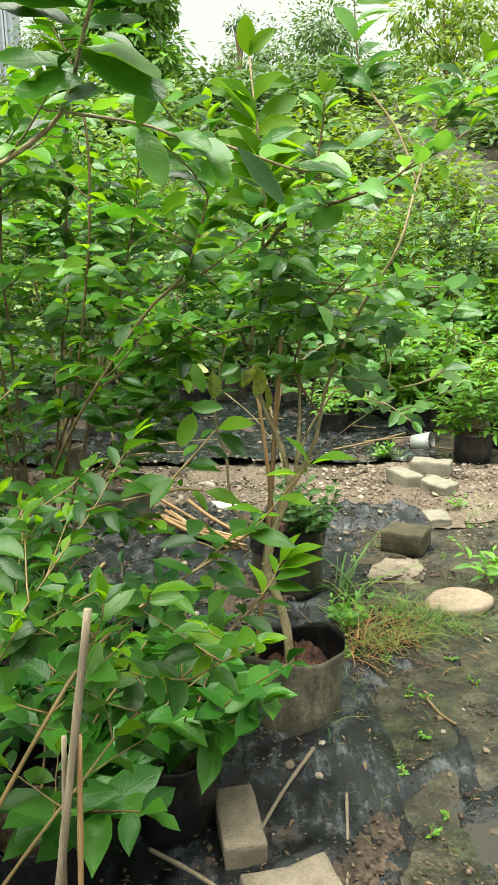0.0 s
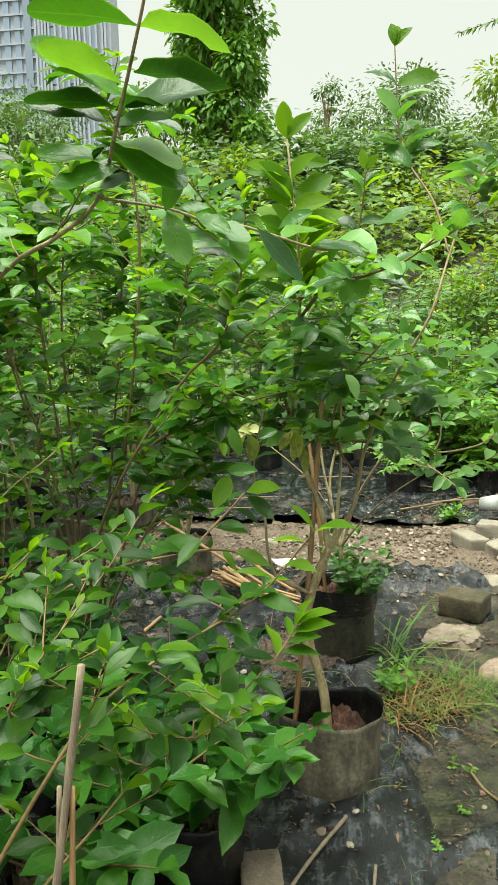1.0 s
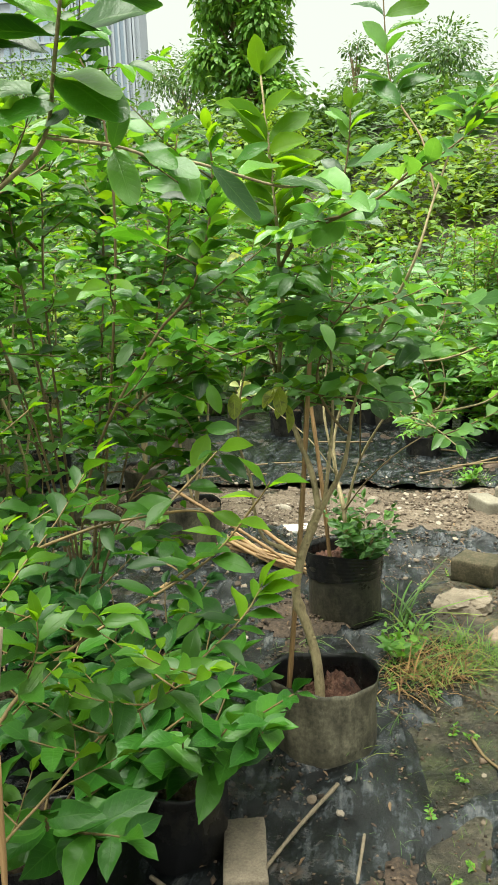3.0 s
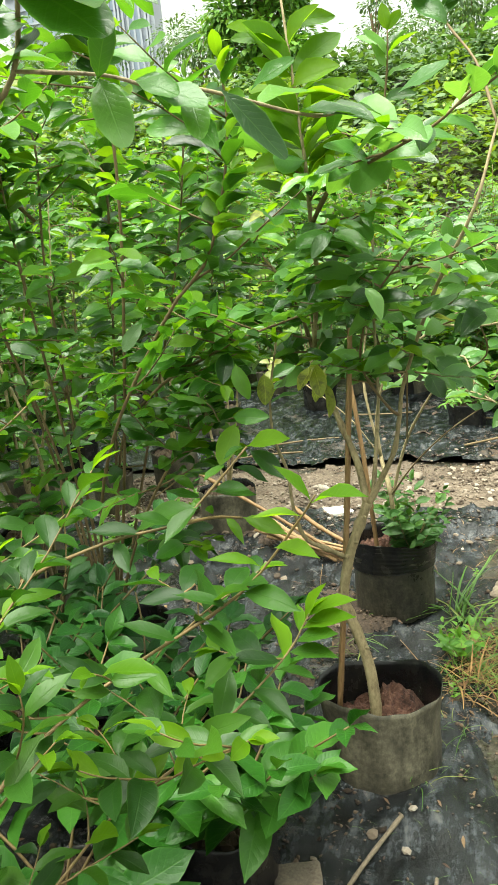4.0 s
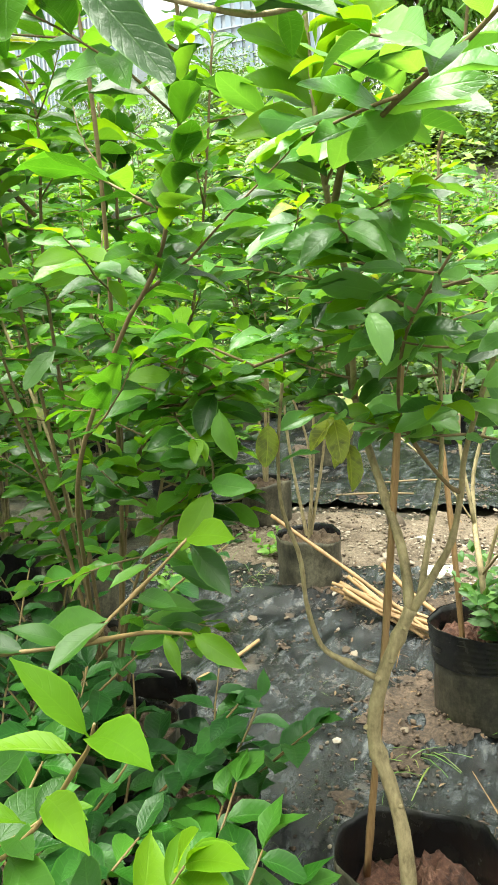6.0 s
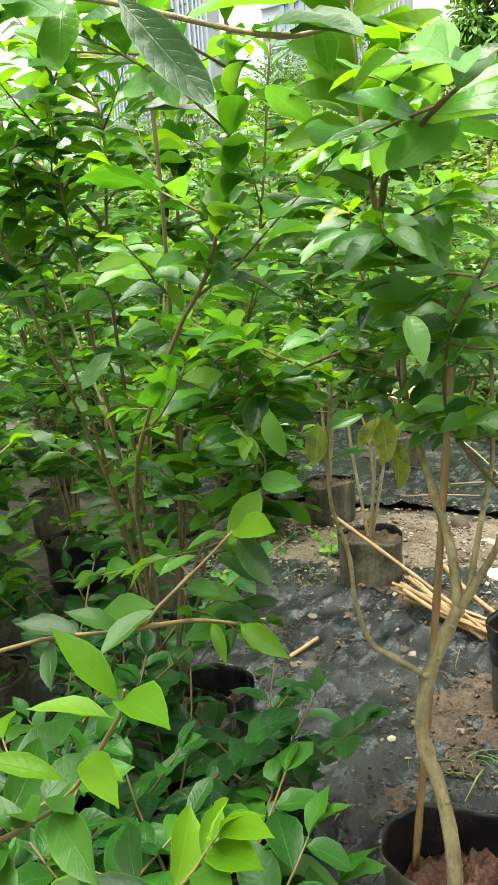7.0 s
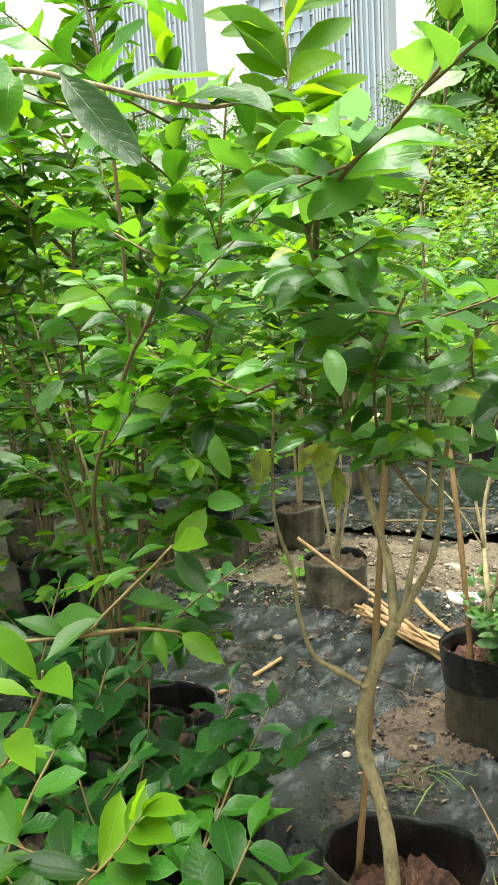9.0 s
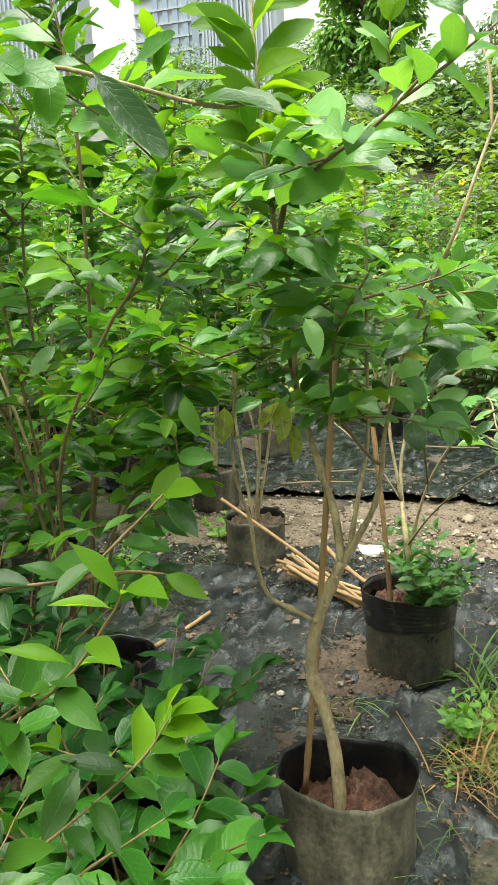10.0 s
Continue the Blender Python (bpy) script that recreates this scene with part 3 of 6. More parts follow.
        part("folded_collar", bm, BAGCLEAN, bag, "glossy black folded-down rim")
    bm = bmesh.new()
    level = height * (1 - fill)
    centre = bm.verts.new((0, 0, level + 0.02))
    prev = None
    for i in range(1, 15):
        row = []
        for j in range(n):
            a = 2 * math.pi * j / n
            r = (radius * 0.95) * i / 14
            z = level + 0.02 * (1 - i / 14) + 0.02 * noise.noise((r * 25 * math.cos(a) + seed, r * 25 * math.sin(a), 1.0)) + 0.026 * noise.noise((r * 55 * math.cos(a) + seed, r * 70 * math.sin(a), 4.0)) + 0.008 * noise.noise((r * 190 * math.cos(a) + seed, r * 190 * math.sin(a), 4.0))
            z += mound * max(0.0, 1 - ((r * math.cos(a) - 0.3 * radius) ** 2 + (r * math.sin(a)) ** 2) / (0.6 * radius) ** 2)
            row.append(bm.verts.new((r * math.cos(a) + lean, r * math.sin(a), z)))
        for j in range(n):
            if prev:
                bm.faces.new((prev[j], row[j], row[(j + 1) % n], prev[(j + 1) % n]))
            else:
                bm.faces.new((centre, row[j], row[(j + 1) % n]))
        prev = row
    bmesh.ops.translate(bm, vec=place, verts=bm.verts)
    ob = part("soil", bm, soil, thing)
    for f in ob.data.polygons:
        f.use_smooth = False


def stem_part(thing, line, r0, r1, material, rng, name="branch", sides=8):
    me = tubes_mesh(name, [tube(line, r0, r1, sides, 0.07, rng, 0.8, 2)])
    return linked(name, me, material, thing)


def twigs_part(thing, lines, r0, r1, material, name="brushwood", single=False):
    if single:
        for l in lines:
            linked("twig", tubes_mesh("twig", [tube(l, r0, r1, 5)]), material, thing)
    elif lines:
        tagged(linked(name, tubes_mesh(name, [tube(l[::2], r0, r1, 4) for l in lines]), material, thing), kind="stuff")

# ---- the ground: nursery floor, then a weedy bank up to a road ----


def ease(a, b, x):
    t = min(1.0, max(0.0, (x - a) / (b - a)))
    return t * t * (3 - 2 * t)


def land(x, y):
    z = Z0 + 4.9 * ease(9.0, 22.5, y) ** 1.1
    near = 1 - ease(8, 11, y)
    z += near * (0.010 * noise.noise((x * 1.7, y * 1.7, 0.3)) + 0.006 * noise.noise((x * 6, y * 6, 2.3)) + 0.0035 * noise.noise((x * 19, y * 19, 5.1)))
    z += (1 - near) * 0.35 * noise.noise((x * 0.4, y * 0.4, 7.7)) * (1 - ease(22, 24, y))
    hollow = math.exp(-(((x - 0.90) / 0.22) ** 2 + ((y - 2.16) / 0.26) ** 2))
    z += near * ease(0.45, 0.8, x) * (1 - ease(4.2, 4.6, y)) * (0.014 * noise.noise((x * 3.1, y * 2.3, 6.2)) + 0.008 * noise.noise((x * 9, y * 9, 1.2)))
    ridge = ease(4.35, 4.7, y) * (1 - ease(5.3, 5.65, y)) * ease(-1.4, -0.6, x) * (1 - ease(1.9, 2.6, x))
    return z - 0.026 * hollow + 0.03 * ridge


xs = np.concatenate([[-400, -150, -60, -30, -18, -12, -8, -6], np.arange(-4.5, -1.2, 0.15), np.arange(-1.2, 1.9, 0.03), np.arange(1.9, 4.5, 0.15), [6, 8, 12, 18, 30, 60, 150, 400]])
ys = np.concatenate([[-300, -80, -25, -8, -3], np.arange(-1.0, 1.6, 0.15), np.arange(1.6, 5.8, 0.03), np.arange(5.8, 9.0, 0.1), np.arange(9.0, 25, 0.5), [28, 35, 50, 90, 200, 500, 900]])
gv = np.array([(x, y, land(x, y)) for y in ys for x in xs])
nx, ny = len(xs), len(ys)
ii, jj = np.meshgrid(np.arange(ny - 1), np.arange(nx - 1), indexing="ij")
g0 = (ii * nx + jj).ravel()
ground = linked("ground", np_mesh("ground", gv, np.stack([g0, g0 + 1, g0 + nx + 1, g0 + nx], axis=1)), GROUND)
tagged(ground, "wet brown mud and earth of a plant nursery rising to a bank", "ground", kind="structure")


def sheet_top(x, y, seed, lift=0.007):
    """Height of the wrinkled plastic sheet; to the right it sinks under the mud."""
    w = noise.noise((x * 3.1 + 2.2 * noise.noise((x, y * 1.3, seed)), y * 1.7, seed))
    fold = max(0.0, 1 - abs(w) * 5) * 0.028 + 0.011 * abs(noise.noise((x * 2.0 + 7, y * 3.4, seed + 9)))
    fold += 0.014 * max(0.0, 1 - 3 * abs(noise.noise((x * 9 + 1.5 * noise.noise((x * 2, y * 2, 4.0)), y * 1.8, seed + 1))))
    fold += 0.014 + 0.022 * noise.noise((x * 2.1, y * 2.9, seed + 2))
    fold += 0.006 * abs(noise.noise((x * 11, y * 5, seed + 3))) + 0.0045 * noise.noise((x * 24, y * 10, seed + 6))
    if y > 4.4:
        return land(x, y) + lift + fold
    k = ease(0.3, 0.6, x)
    level = land(x, y) * (1 - k) + k * (Z0 + 0.004)
    return level + lift + fold - 0.011 * ease(0.42, 0.62, x) - 0.05 * ease(0.54, 0.78, x)


def floor_top(x, y):
    """Height of whatever lies uppermost on the nursery floor."""
    z = land(x, y)
    if -1.4 < x < 1.1 and 1.2 < y < 4.6:
        z = max(z, sheet_top(x, y, 3.0))
    elif -3.4 < x < 1.5 and 5.65 < y < 8.5:
        z = max(z, sheet_top(x, y, 9.0))
    elif -1.4 < x < 2.3 and 4.6 <= y <= 5.65:
        z += 0.014
    return z


def weed_sheet(name, x0, x1, y0, y1, step, seed, label, ragged=0.07, material=None, lift=0.007):
    """A wrinkled black plastic sheet with torn edges, laid on the ground."""
    ax, ay = np.arange(x0, x1, step), np.arange(y0, y1, step)
    verts, keep = [], {}
    for y in ay:
        for x in ax:
            e = min(x - x0, x1 - x, y - y0, y1 - y)
            torn = ragged * (1.2 + 2.2 * noise.noise((x * 1.9 + seed, y * 1.9, 1.0)) + 1.0 * noise.noise((x * 7 + seed, y * 7, 1.0)) + 0.4 * noise.noise((x * 22 + seed, y * 22, 1.0)))
            keep[len(verts)] = e > torn
            if material:
                z = land(x, y) + lift + 0.02 * noise.noise((x * 5, y * 5, seed)) + 0.011 * noise.noise((x * 16, y * 16, seed)) + 0.006 * noise.noise((x * 40, y * 40, seed))
            else:
                z = sheet_top(x, y, seed, lift)
            verts.append((x, y, z))
    n = len(ax)
    faces = []
    for r in range(len(ay) - 1):
        for c in range(n - 1):
            q = (r * n + c, r * n + c + 1, r * n + n + c + 1, r * n + n + c)
            if all(keep[v] for v in q):
                faces.append(q)
    ob = linked(name, np_mesh(name, np.array(verts), np.array(faces)), material or SHEET)
    return tagged(ob, label, "ground sheet", kind="structure")


weed_sheet("ground_sheet", -1.5, 1.18, 1.1, 4.68, 0.019, 3.0, "muddy wrinkled black plastic weed sheet on the ground")
weed_sheet("ground_sheet", -3.6, 1.55, 5.55, 8.6, 0.04, 9.0, "muddy black plastic sheet behind the gravel strip")
weed_sheet("ground_sheet", 1.16, 1.6, 2.6, 3.35, 0.022, 6.0, "torn scrap of black plastic sheet in mud", 0.05)
weed_sheet("gravel_bed", -1.5, 2.4, 4.38, 5.75, 0.024, 15.0, "pale trodden earth and grit between the plastic sheets", 0.1, BED, 0.012)

def mud_depth(x, y):
    """How far a patch of washed-in mud stands over the sheet; negative where there is none."""
    n = noise.noise((x * 2.7, y * 2.4, 12.0)) + 0.5 * noise.noise((x * 7.5, y * 7.5, 13.0)) + 0.22 * noise.noise((x * 22, y * 22, 14.0))
    return n - 0.20


def mud_patches(name, x0, x1, y0, y1, step, seed):
    ax, ay = np.arange(x0, x1, step), np.arange(y0, y1, step)
    verts, keep = [], []
    for y in ay:
        for x in ax:
            d = mud_depth(x, y)
            keep.append(d > 0.14)
            z = sheet_top(x, y, seed) - 0.006 + 0.03 * d
            if d > -0.06:
                z += 0.005 * noise.noise((x * 34, y * 34, 1.0)) + 0.005 * noise.noise((x * 75, y * 75, 2.0))
            verts.append((x, y, z))
    n = len(ax)
    faces = []
    for r in range(len(ay) - 1):
        for c in range(n - 1):
            q = (r * n + c, r * n + c + 1, r * n + n + c + 1, r * n + n + c)
            if all(keep[v] for v in q):
                faces.append(q)
    tagged(linked(name, np_mesh(name, np.array(verts), np.array(faces)), MUD), "patches of reddish brown mud washed over the plastic sheet", "mud", kind="structure")


mud_patches("mud", -1.2, 0.66, 1.5, 4.55, 0.016, 3.0)
mud_patches("mud", -2.2, 1.4, 5.75, 7.6, 0.035, 9.0)

bm = bmesh.new()
bmesh.ops.create_circle(bm, cap_ends=True, radius=0.4, segments=40, matrix=pose(0.87, 2.16, 0.027))
tagged(part("water", bm, PUDDLE, None), "shallow brown puddle reflecting the white sky", "puddle", kind="structure")


def pebble(bm, place, size, rng):
    before = len(bm.verts)
    got = bmesh.ops.create_icosphere(bm, subdivisions=1, radius=1.0)
    sc = (size * rng.uniform(0.7, 1.3), size * rng.uniform(0.6, 1.1), size * rng.uniform(0.35, 0.7))
    turn = pose(0, 0, 0, rng.uniform(-20, 20), rng.uniform(-20, 20), rng.uniform(0, 360))
    for v in got["verts"]:
        v.co = Vector(v.co) * (1 + rng.uniform(-0.22, 0.22))
        v.co = turn @ Vector((v.co.x * sc[0], v.co.y * sc[1], v.co.z * sc[2])) + Vector(place)


def gravel_strip():
    rng = random.Random(11)
    v0, f0 = [], []
    b = bmesh.new()
    bmesh.ops.create_icosphere(b, subdivisions=1, radius=1.0)
    unit = np.array([v.co[:] for v in b.verts])
    tri = np.array([[v.index for v in f.verts] for f in b.faces])
    b.free()
    vs, fs, off = [], [], 0
    for k in range(6200):
        if k < 5900:
            x, y = rng.uniform(-1.3, 2.2), rng.gauss(5.0, 0.33)
            if noise.noise((x * 1.5, y * 2.5, 3.0)) < rng.uniform(-0.6, 0.15):
                continue
        else:
            x, y = rng.uniform(-1.2, 1.7), rng.uniform(2.0, 6.2)
        s = rng.choice((0.004, 0.005, 0.006, 0.008, 0.010, 0.014)) * rng.uniform(0.7, 1.3)
        m = np.array(pose(0, 0, 0, rng.uniform(-25, 25), rng.uniform(-25, 25), rng.uniform(0, 360)).to_3x3())
        p = unit * (1 + np.array([[rng.uniform(-0.2, 0.2)] for _ in range(len(unit))])) * (s * rng.uniform(0.8, 1.4), s, s * rng.uniform(0.3, 0.65))
        vs.append(p @ m.T + (x, y, floor_top(x, y) + 0.3 * s))
        fs.append(tri + off)
        off += len(unit)
    ob = linked("gravel", np_mesh("gravel", np.vstack(vs), np.vstack(fs), smooth=False), GRAVEL)
    tagged(ob, "loose grey and tan gravel and rubble on mud", "gravel", kind="stuff")


gravel_strip()


def mud_clods():
    """Small lumps and crumbs of earth on mud and sheet."""
    rng = random.Random(12)
    unit = np.array([(1, 0, 0), (-1, 0, 0), (0, 1, 0), (0, -1, 0), (0, 0, 1), (0, 0, -1)], float)
    tri = np.array([(4, 0, 2), (4, 2, 1), (4, 1, 3), (4, 3, 0), (5, 2, 0), (5, 1, 2), (5, 3, 1), (5, 0, 3)])
    vs, fs, off = [], [], 0
    for _ in range(24000):
        x, y = rng.uniform(-1.3, 1.7), rng.uniform(1.7, 6.4)
        dense = mud_depth(x, y)
        if (dense if x < 0.56 else noise.noise((x * 5, y * 5, 3.0))) < rng.uniform(-0.35, 0.25):
            continue
        s = rng.uniform(0.002, 0.008) * (1 + (rng.random() < 0.08))
        a = rng.uniform(0, 6.28)
        p = unit * [[rng.uniform(0.6, 1.3)] for _ in range(6)] * (s, s * 0.8, s * 0.6)
        c, q = math.cos(a), math.sin(a)
        p = p @ np.array([[c, q, 0], [-q, c, 0], [0, 0, 1]])
        vs.append(p + (x, y, floor_top(x, y) + 0.2 * s + max(0.0, 0.03 * mud_depth(x, y))))
        fs.append(tri + off)
        off += 6
    ob = linked("mud_crumbs", np_mesh("mud_crumbs", np.vstack(vs), np.vstack(fs)), CLOD)
    tagged(ob, "crumbs and small lumps of brown mud", "mud", kind="stuff")


mud_clods()

# ---- bricks and stones ----


def block(name, place, size, turn, material, label, category, seed, tilt=(0, 0), chip=0.004, group="", sink=0.004):
    """A worn block with rounded, chipped edges, lying on the ground at place."""
    bm = bmesh.new()
    bmesh.ops.create_cube(bm, size=1.0)
    for v in bm.verts:
        v.co = (v.co.x * size[0], v.co.y * size[1], v.co.z * size[2])
    bmesh.ops.bevel(bm, geom=bm.edges[:], offset=min(size) * 0.05, segments=1, affect="EDGES")
    bmesh.ops.subdivide_edges(bm, edges=[e for e in bm.edges if e.calc_length() > min(size) * 0.45], cuts=4, use_grid_fill=True)
    for v in bm.verts:
        n = Vector((noise.noise(v.co * 17 + Vector((seed, 0, 0))), noise.noise(v.co * 17 + Vector((0, seed, 0))), noise.noise(v.co * 17 + Vector((0, 0, seed)))))
        v.co += n * chip * 0.9 + Vector((noise.noise(v.co * 60), noise.noise(v.co * 60 + Vector((9, 0, 0))), noise.noise(v.co * 60 + Vector((0, 9, 0))))) * chip * 0.7
    m = pose(place[0], place[1], 0, tilt[0], tilt[1], turn)
    bmesh.ops.transform(bm, matrix=m, verts=bm.verts)
    low = min(v.co.z for v in bm.verts)
    up = (place[2] if len(place) > 2 else land(place[0], place[1])) - low - sink
    bmesh.ops.translate(bm, vec=(0, 0, up), verts=bm.verts)
    return tagged(part(name, bm, material, None), label, category, group)


block("brick", (0.222, 2.115), (0.10, 0.215, 0.075), 12, BRICK, "worn tan concrete brick lying on black plastic sheet", "brick", 1.0, sink=-0.012)
block("brick", (0.345, 1.885), (0.20, 0.12, 0.08), 20, BRICK, "rough crumbling grey concrete block on the sheet", "brick", 7.0, chip=0.009, sink=-0.012)
block("brick", (0.955, 4.12), (0.20, 0.165, 0.105), -28, MOSSY, "dark moss-grown brick on wet mud", "brick", 3.0, chip=0.007)


def rubble_chunk(place, rx, ry, h, turn, seed, label):
    """A broken lump with a flat, pitted top and a jagged outline."""
    bm = bmesh.new()
    bmesh.ops.create_icosphere(bm, subdivisions=4, radius=1.0)
    for v in bm.verts:
        c = v.co.copy()
        k = 1 + 0.34 * noise.noise(c * 1.7 + Vector((seed, 0, 0))) + 0.16 * noise.noise(c * 4.5 + Vector((0, seed, 0))) + 0.06 * noise.noise(c * 13)
        z = math.copysign(abs(c.z) ** 0.5, c.z) if abs(c.z) > 1e-6 else 0
        v.co = (c.x * rx * k, c.y * ry * k, z * h * 0.5 + 0.010 * noise.noise(c * 4) + 0.005 * noise.noise(c * 14))
    bmesh.ops.transform(bm, matrix=pose(place[0], place[1], land(*place) + h * 0.3, 2, -4, turn), verts=bm.verts)
    ob = tagged(part("concrete_chunk", bm, BRICK, None), label, "rubble")
    for f in ob.data.polygons:
        f.use_smooth = False


rubble_chunk((0.86, 3.79), 0.12, 0.095, 0.07, 12, 5.0, "broken flat chunk of grey concrete half sunk in mud")
block("brick", (1.10, 5.06), (0.12, 0.225, 0.085), 24, PALEBLOCK, "pale clean brick lying on the gravel", "brick", 4.0, group="bricks on the gravel", tilt=(0, 4))
block("brick", (1.30, 5.28), (0.24, 0.12, 0.10), -22, PALEBLOCK, "pale mortar-caked brick behind the others", "brick", 8.0, group="bricks on the gravel", chip=0.008)
block("brick", (1.27, 4.90), (0.12, 0.20, 0.07), 35, PALEBLOCK, "pale broken brick leaning on gravel", "brick", 9.0, (3, -6), group="bricks on the gravel", chip=0.009)
block("brick", (1.17, 4.47), (0.12, 0.15, 0.05), 8, PALEBLOCK, "small flat pale brick piece in mud", "brick", 12.0, group="bricks on the gravel", chip=0.007, sink=0.012)
block("brick", (1.30, 3.13), (0.12, 0.16, 0.07), 10, BRICK, "grey brick beside the flat stone", "brick", 13.0, chip=0.007)
block("slab", (0.06, 4.70), (0.14, 0.09, 0.02), 24, WHITE, "small broken piece of white plaster board", "rubble", 14.0, (6, 3))


def flat_stone(place, rx, ry, h, turn, seed):
    bm = bmesh.new()
    bmesh.ops.create_icosphere(bm, subdivisions=4, radius=1.0)
    for v in bm.verts:
        c = v.co.copy()
        k = 1 + 0.10 * noise.noise(c * 1.3 + Vector((seed, 0, 0)))
        z = math.copysign(abs(c.z) ** 0.45, c.z) if abs(c.z) > 1e-6 else 0
        v.co = (c.x * rx * k, c.y * ry * k, z * h * 0.5 + 0.006 * noise.noise(c * 3))
    bmesh.ops.transform(bm, matrix=pose(place[0], place[1], land(*place) + h * 0.36, 3, -3, turn), verts=bm.verts)
    tagged(part("flat_stone", bm, STONE, None), "rounded flat pinkish stone lying on mud", "stone")


flat_stone((1.06, 3.47), 0.135, 0.10, 0.06, 8, 2.0)
_r = random.Random(21)
for x, y, s in ((0.62, 5.05, 0.035), (-0.28, 5.38, 0.06), (-0.12, 5.42, 0.05), (0.86, 4.82, 0.03), (1.02, 4.6, 0.028), (0.45, 5.3, 0.045), (0.25, 5.35, 0.05), (-0.5, 5.25, 0.05), (0.7, 4.55, 0.025), (-0.05, 5.1, 0.04), (1.4, 4.7, 0.03)):
    bm = bmesh.new()
    pebble(bm, (x, y, land(x, y) + s * 0.25), s, _r)
    tagged(part("stone", bm, GRAVEL, None), "pale broken stone on the gravel strip", "stone", "stones on the gravel")

# ---- sticks ----


def stick(name, a, b, radius, material, label, category, group="", bow=0.01, nodes=4, seed=0, sides=8):
    rng = random.Random(seed)
    a, b = np.array(a), np.array(b)
    mid = (a + b) / 2 + np.array([rng.uniform(-bow, bow) for _ in range(3)])
    line = sweep([a, mid, b], 22)
    v, f, c0, c1 = tube(line, radius, radius * 0.85, sides, 0.04, rng)
    v = v.copy()
    for k in range(nodes):
        r = 2 + k * 20 // max(1, nodes)
        v[r * sides:(r + 1) * sides] += (v[r * sides:(r + 1) * sides] - line[r]) * 0.16
    ob = linked(name, tubes_mesh(name, [(v, f, c0, c1)]), material)
    return tagged(ob, label, category, group)


def on(x, y, up=0.012):
    return (x, y, floor_top(x, y) + up - 0.004)


_r = random.Random(8)
for k in range(11):
    o = _r.uniform(-0.05, 0.05)
    f = (0.0, 0.42, 0.46, 0.4, 0.5, 0.44, 0.5, 0.42, 0.47, 0.43, 0.48)[k]
    a = (-0.51 + 0.64 * f + 0.4 * o, 4.26 - 0.13 * f + o, 0.45 - 0.40 * f - (0.0 if k == 0 else 0.05 + 0.018 * (k % 4)))
    b = (0.15 + _r.uniform(-0.05, 0.06), 4.10 + _r.uniform(-0.07, 0.10), Z0 + 0.012 + 0.013 * (k % 4))
    stick("bamboo_stick", a, b, _r.uniform(0.007, 0.011), BAMBOO, "split tan bamboo stick in a pile on the sheet", "stick", "pile of bamboo sticks", 0.012, 5, k, 4)
stick("bamboo_stick", on(-0.12, 4.42, 0.10), on(0.14, 4.22, 0.03), 0.011, BAMBOO, "short split bamboo stick across the pile", "stick", "pile of bamboo sticks", 0.01, 2, 31)
stick("bamboo_stick", on(-0.52, 3.50, 0.02), on(-0.45, 3.86, 0.02), 0.0085, BAMBOO, "short piece of split bamboo on black sheet", "stick", seed=40)
stick("stick", on(0.80, 2.76), on(0.86, 2.62), 0.005, TWIG, "short dark twig on wet mud", "stick", seed=41)
stick("stick", on(0.495, 2.25, 0.016), on(0.455, 1.85, 0.016), 0.0042, GREYSTICK, "grey weathered stick lying on the sheet", "stick", seed=42)
stick("stick", on(0.42, 2.42, 0.025), on(0.27, 2.1, 0.022), 0.0055, GREYSTICK, "thin tan stick leaning behind the brick", "stick", seed=43)
stick("stick", on(0.02, 2.02, 0.05), on(0.24, 1.86, 0.02), 0.0055, GREYSTICK, "thin tan stick on the sheet by the bag", "stick", seed=44)
stick("stick", on(0.75, 5.9, 0.02), on(1.3, 6.25, 0.03), 0.008, TWIG, "long thin brown twig on the sheet", "stick", seed=45)
for k, (x, y) in enumerate(((0.2, 6.9), (-0.3, 6.2), (0.9, 6.6), (-0.5, 5.8), (1.5, 6.0), (1.2, 6.1))):
    a = _r.uniform(-0.5, 0.5)
    stick("stick", on(x - 0.22, y - 0.1 * a, 0.022), on(x + 0.22, y + 0.2 * a, 0.022), 0.007, TWIG, "dry brown twig on the black sheet", "stick", "twigs on the ground", seed=60 + k)
stick("garden_stake", (-0.08, 1.36, Z0), (0.079, 1.36, 1.025), 0.0062, GREYSTICK, "weathered grey bamboo stake standing upright", "stake", "stakes by the aisle", 0.006, 5, 50)
stick("garden_stake", (0.021, 1.37, Z0), (0.054, 1.365, 0.842), 0.0048, BAMBOO, "tan bamboo stake standing upright", "stake", "stakes by the aisle", 0.012, 4, 51)
stick("garden_stake", (-0.04, 1.385, Z0), (0.031, 1.375, 0.835), 0.004, GREYSTICK, "thin grey stake standing upright", "stake", "stakes by the aisle", 0.008, 4, 52)

# ---- towers beyond the bank ----


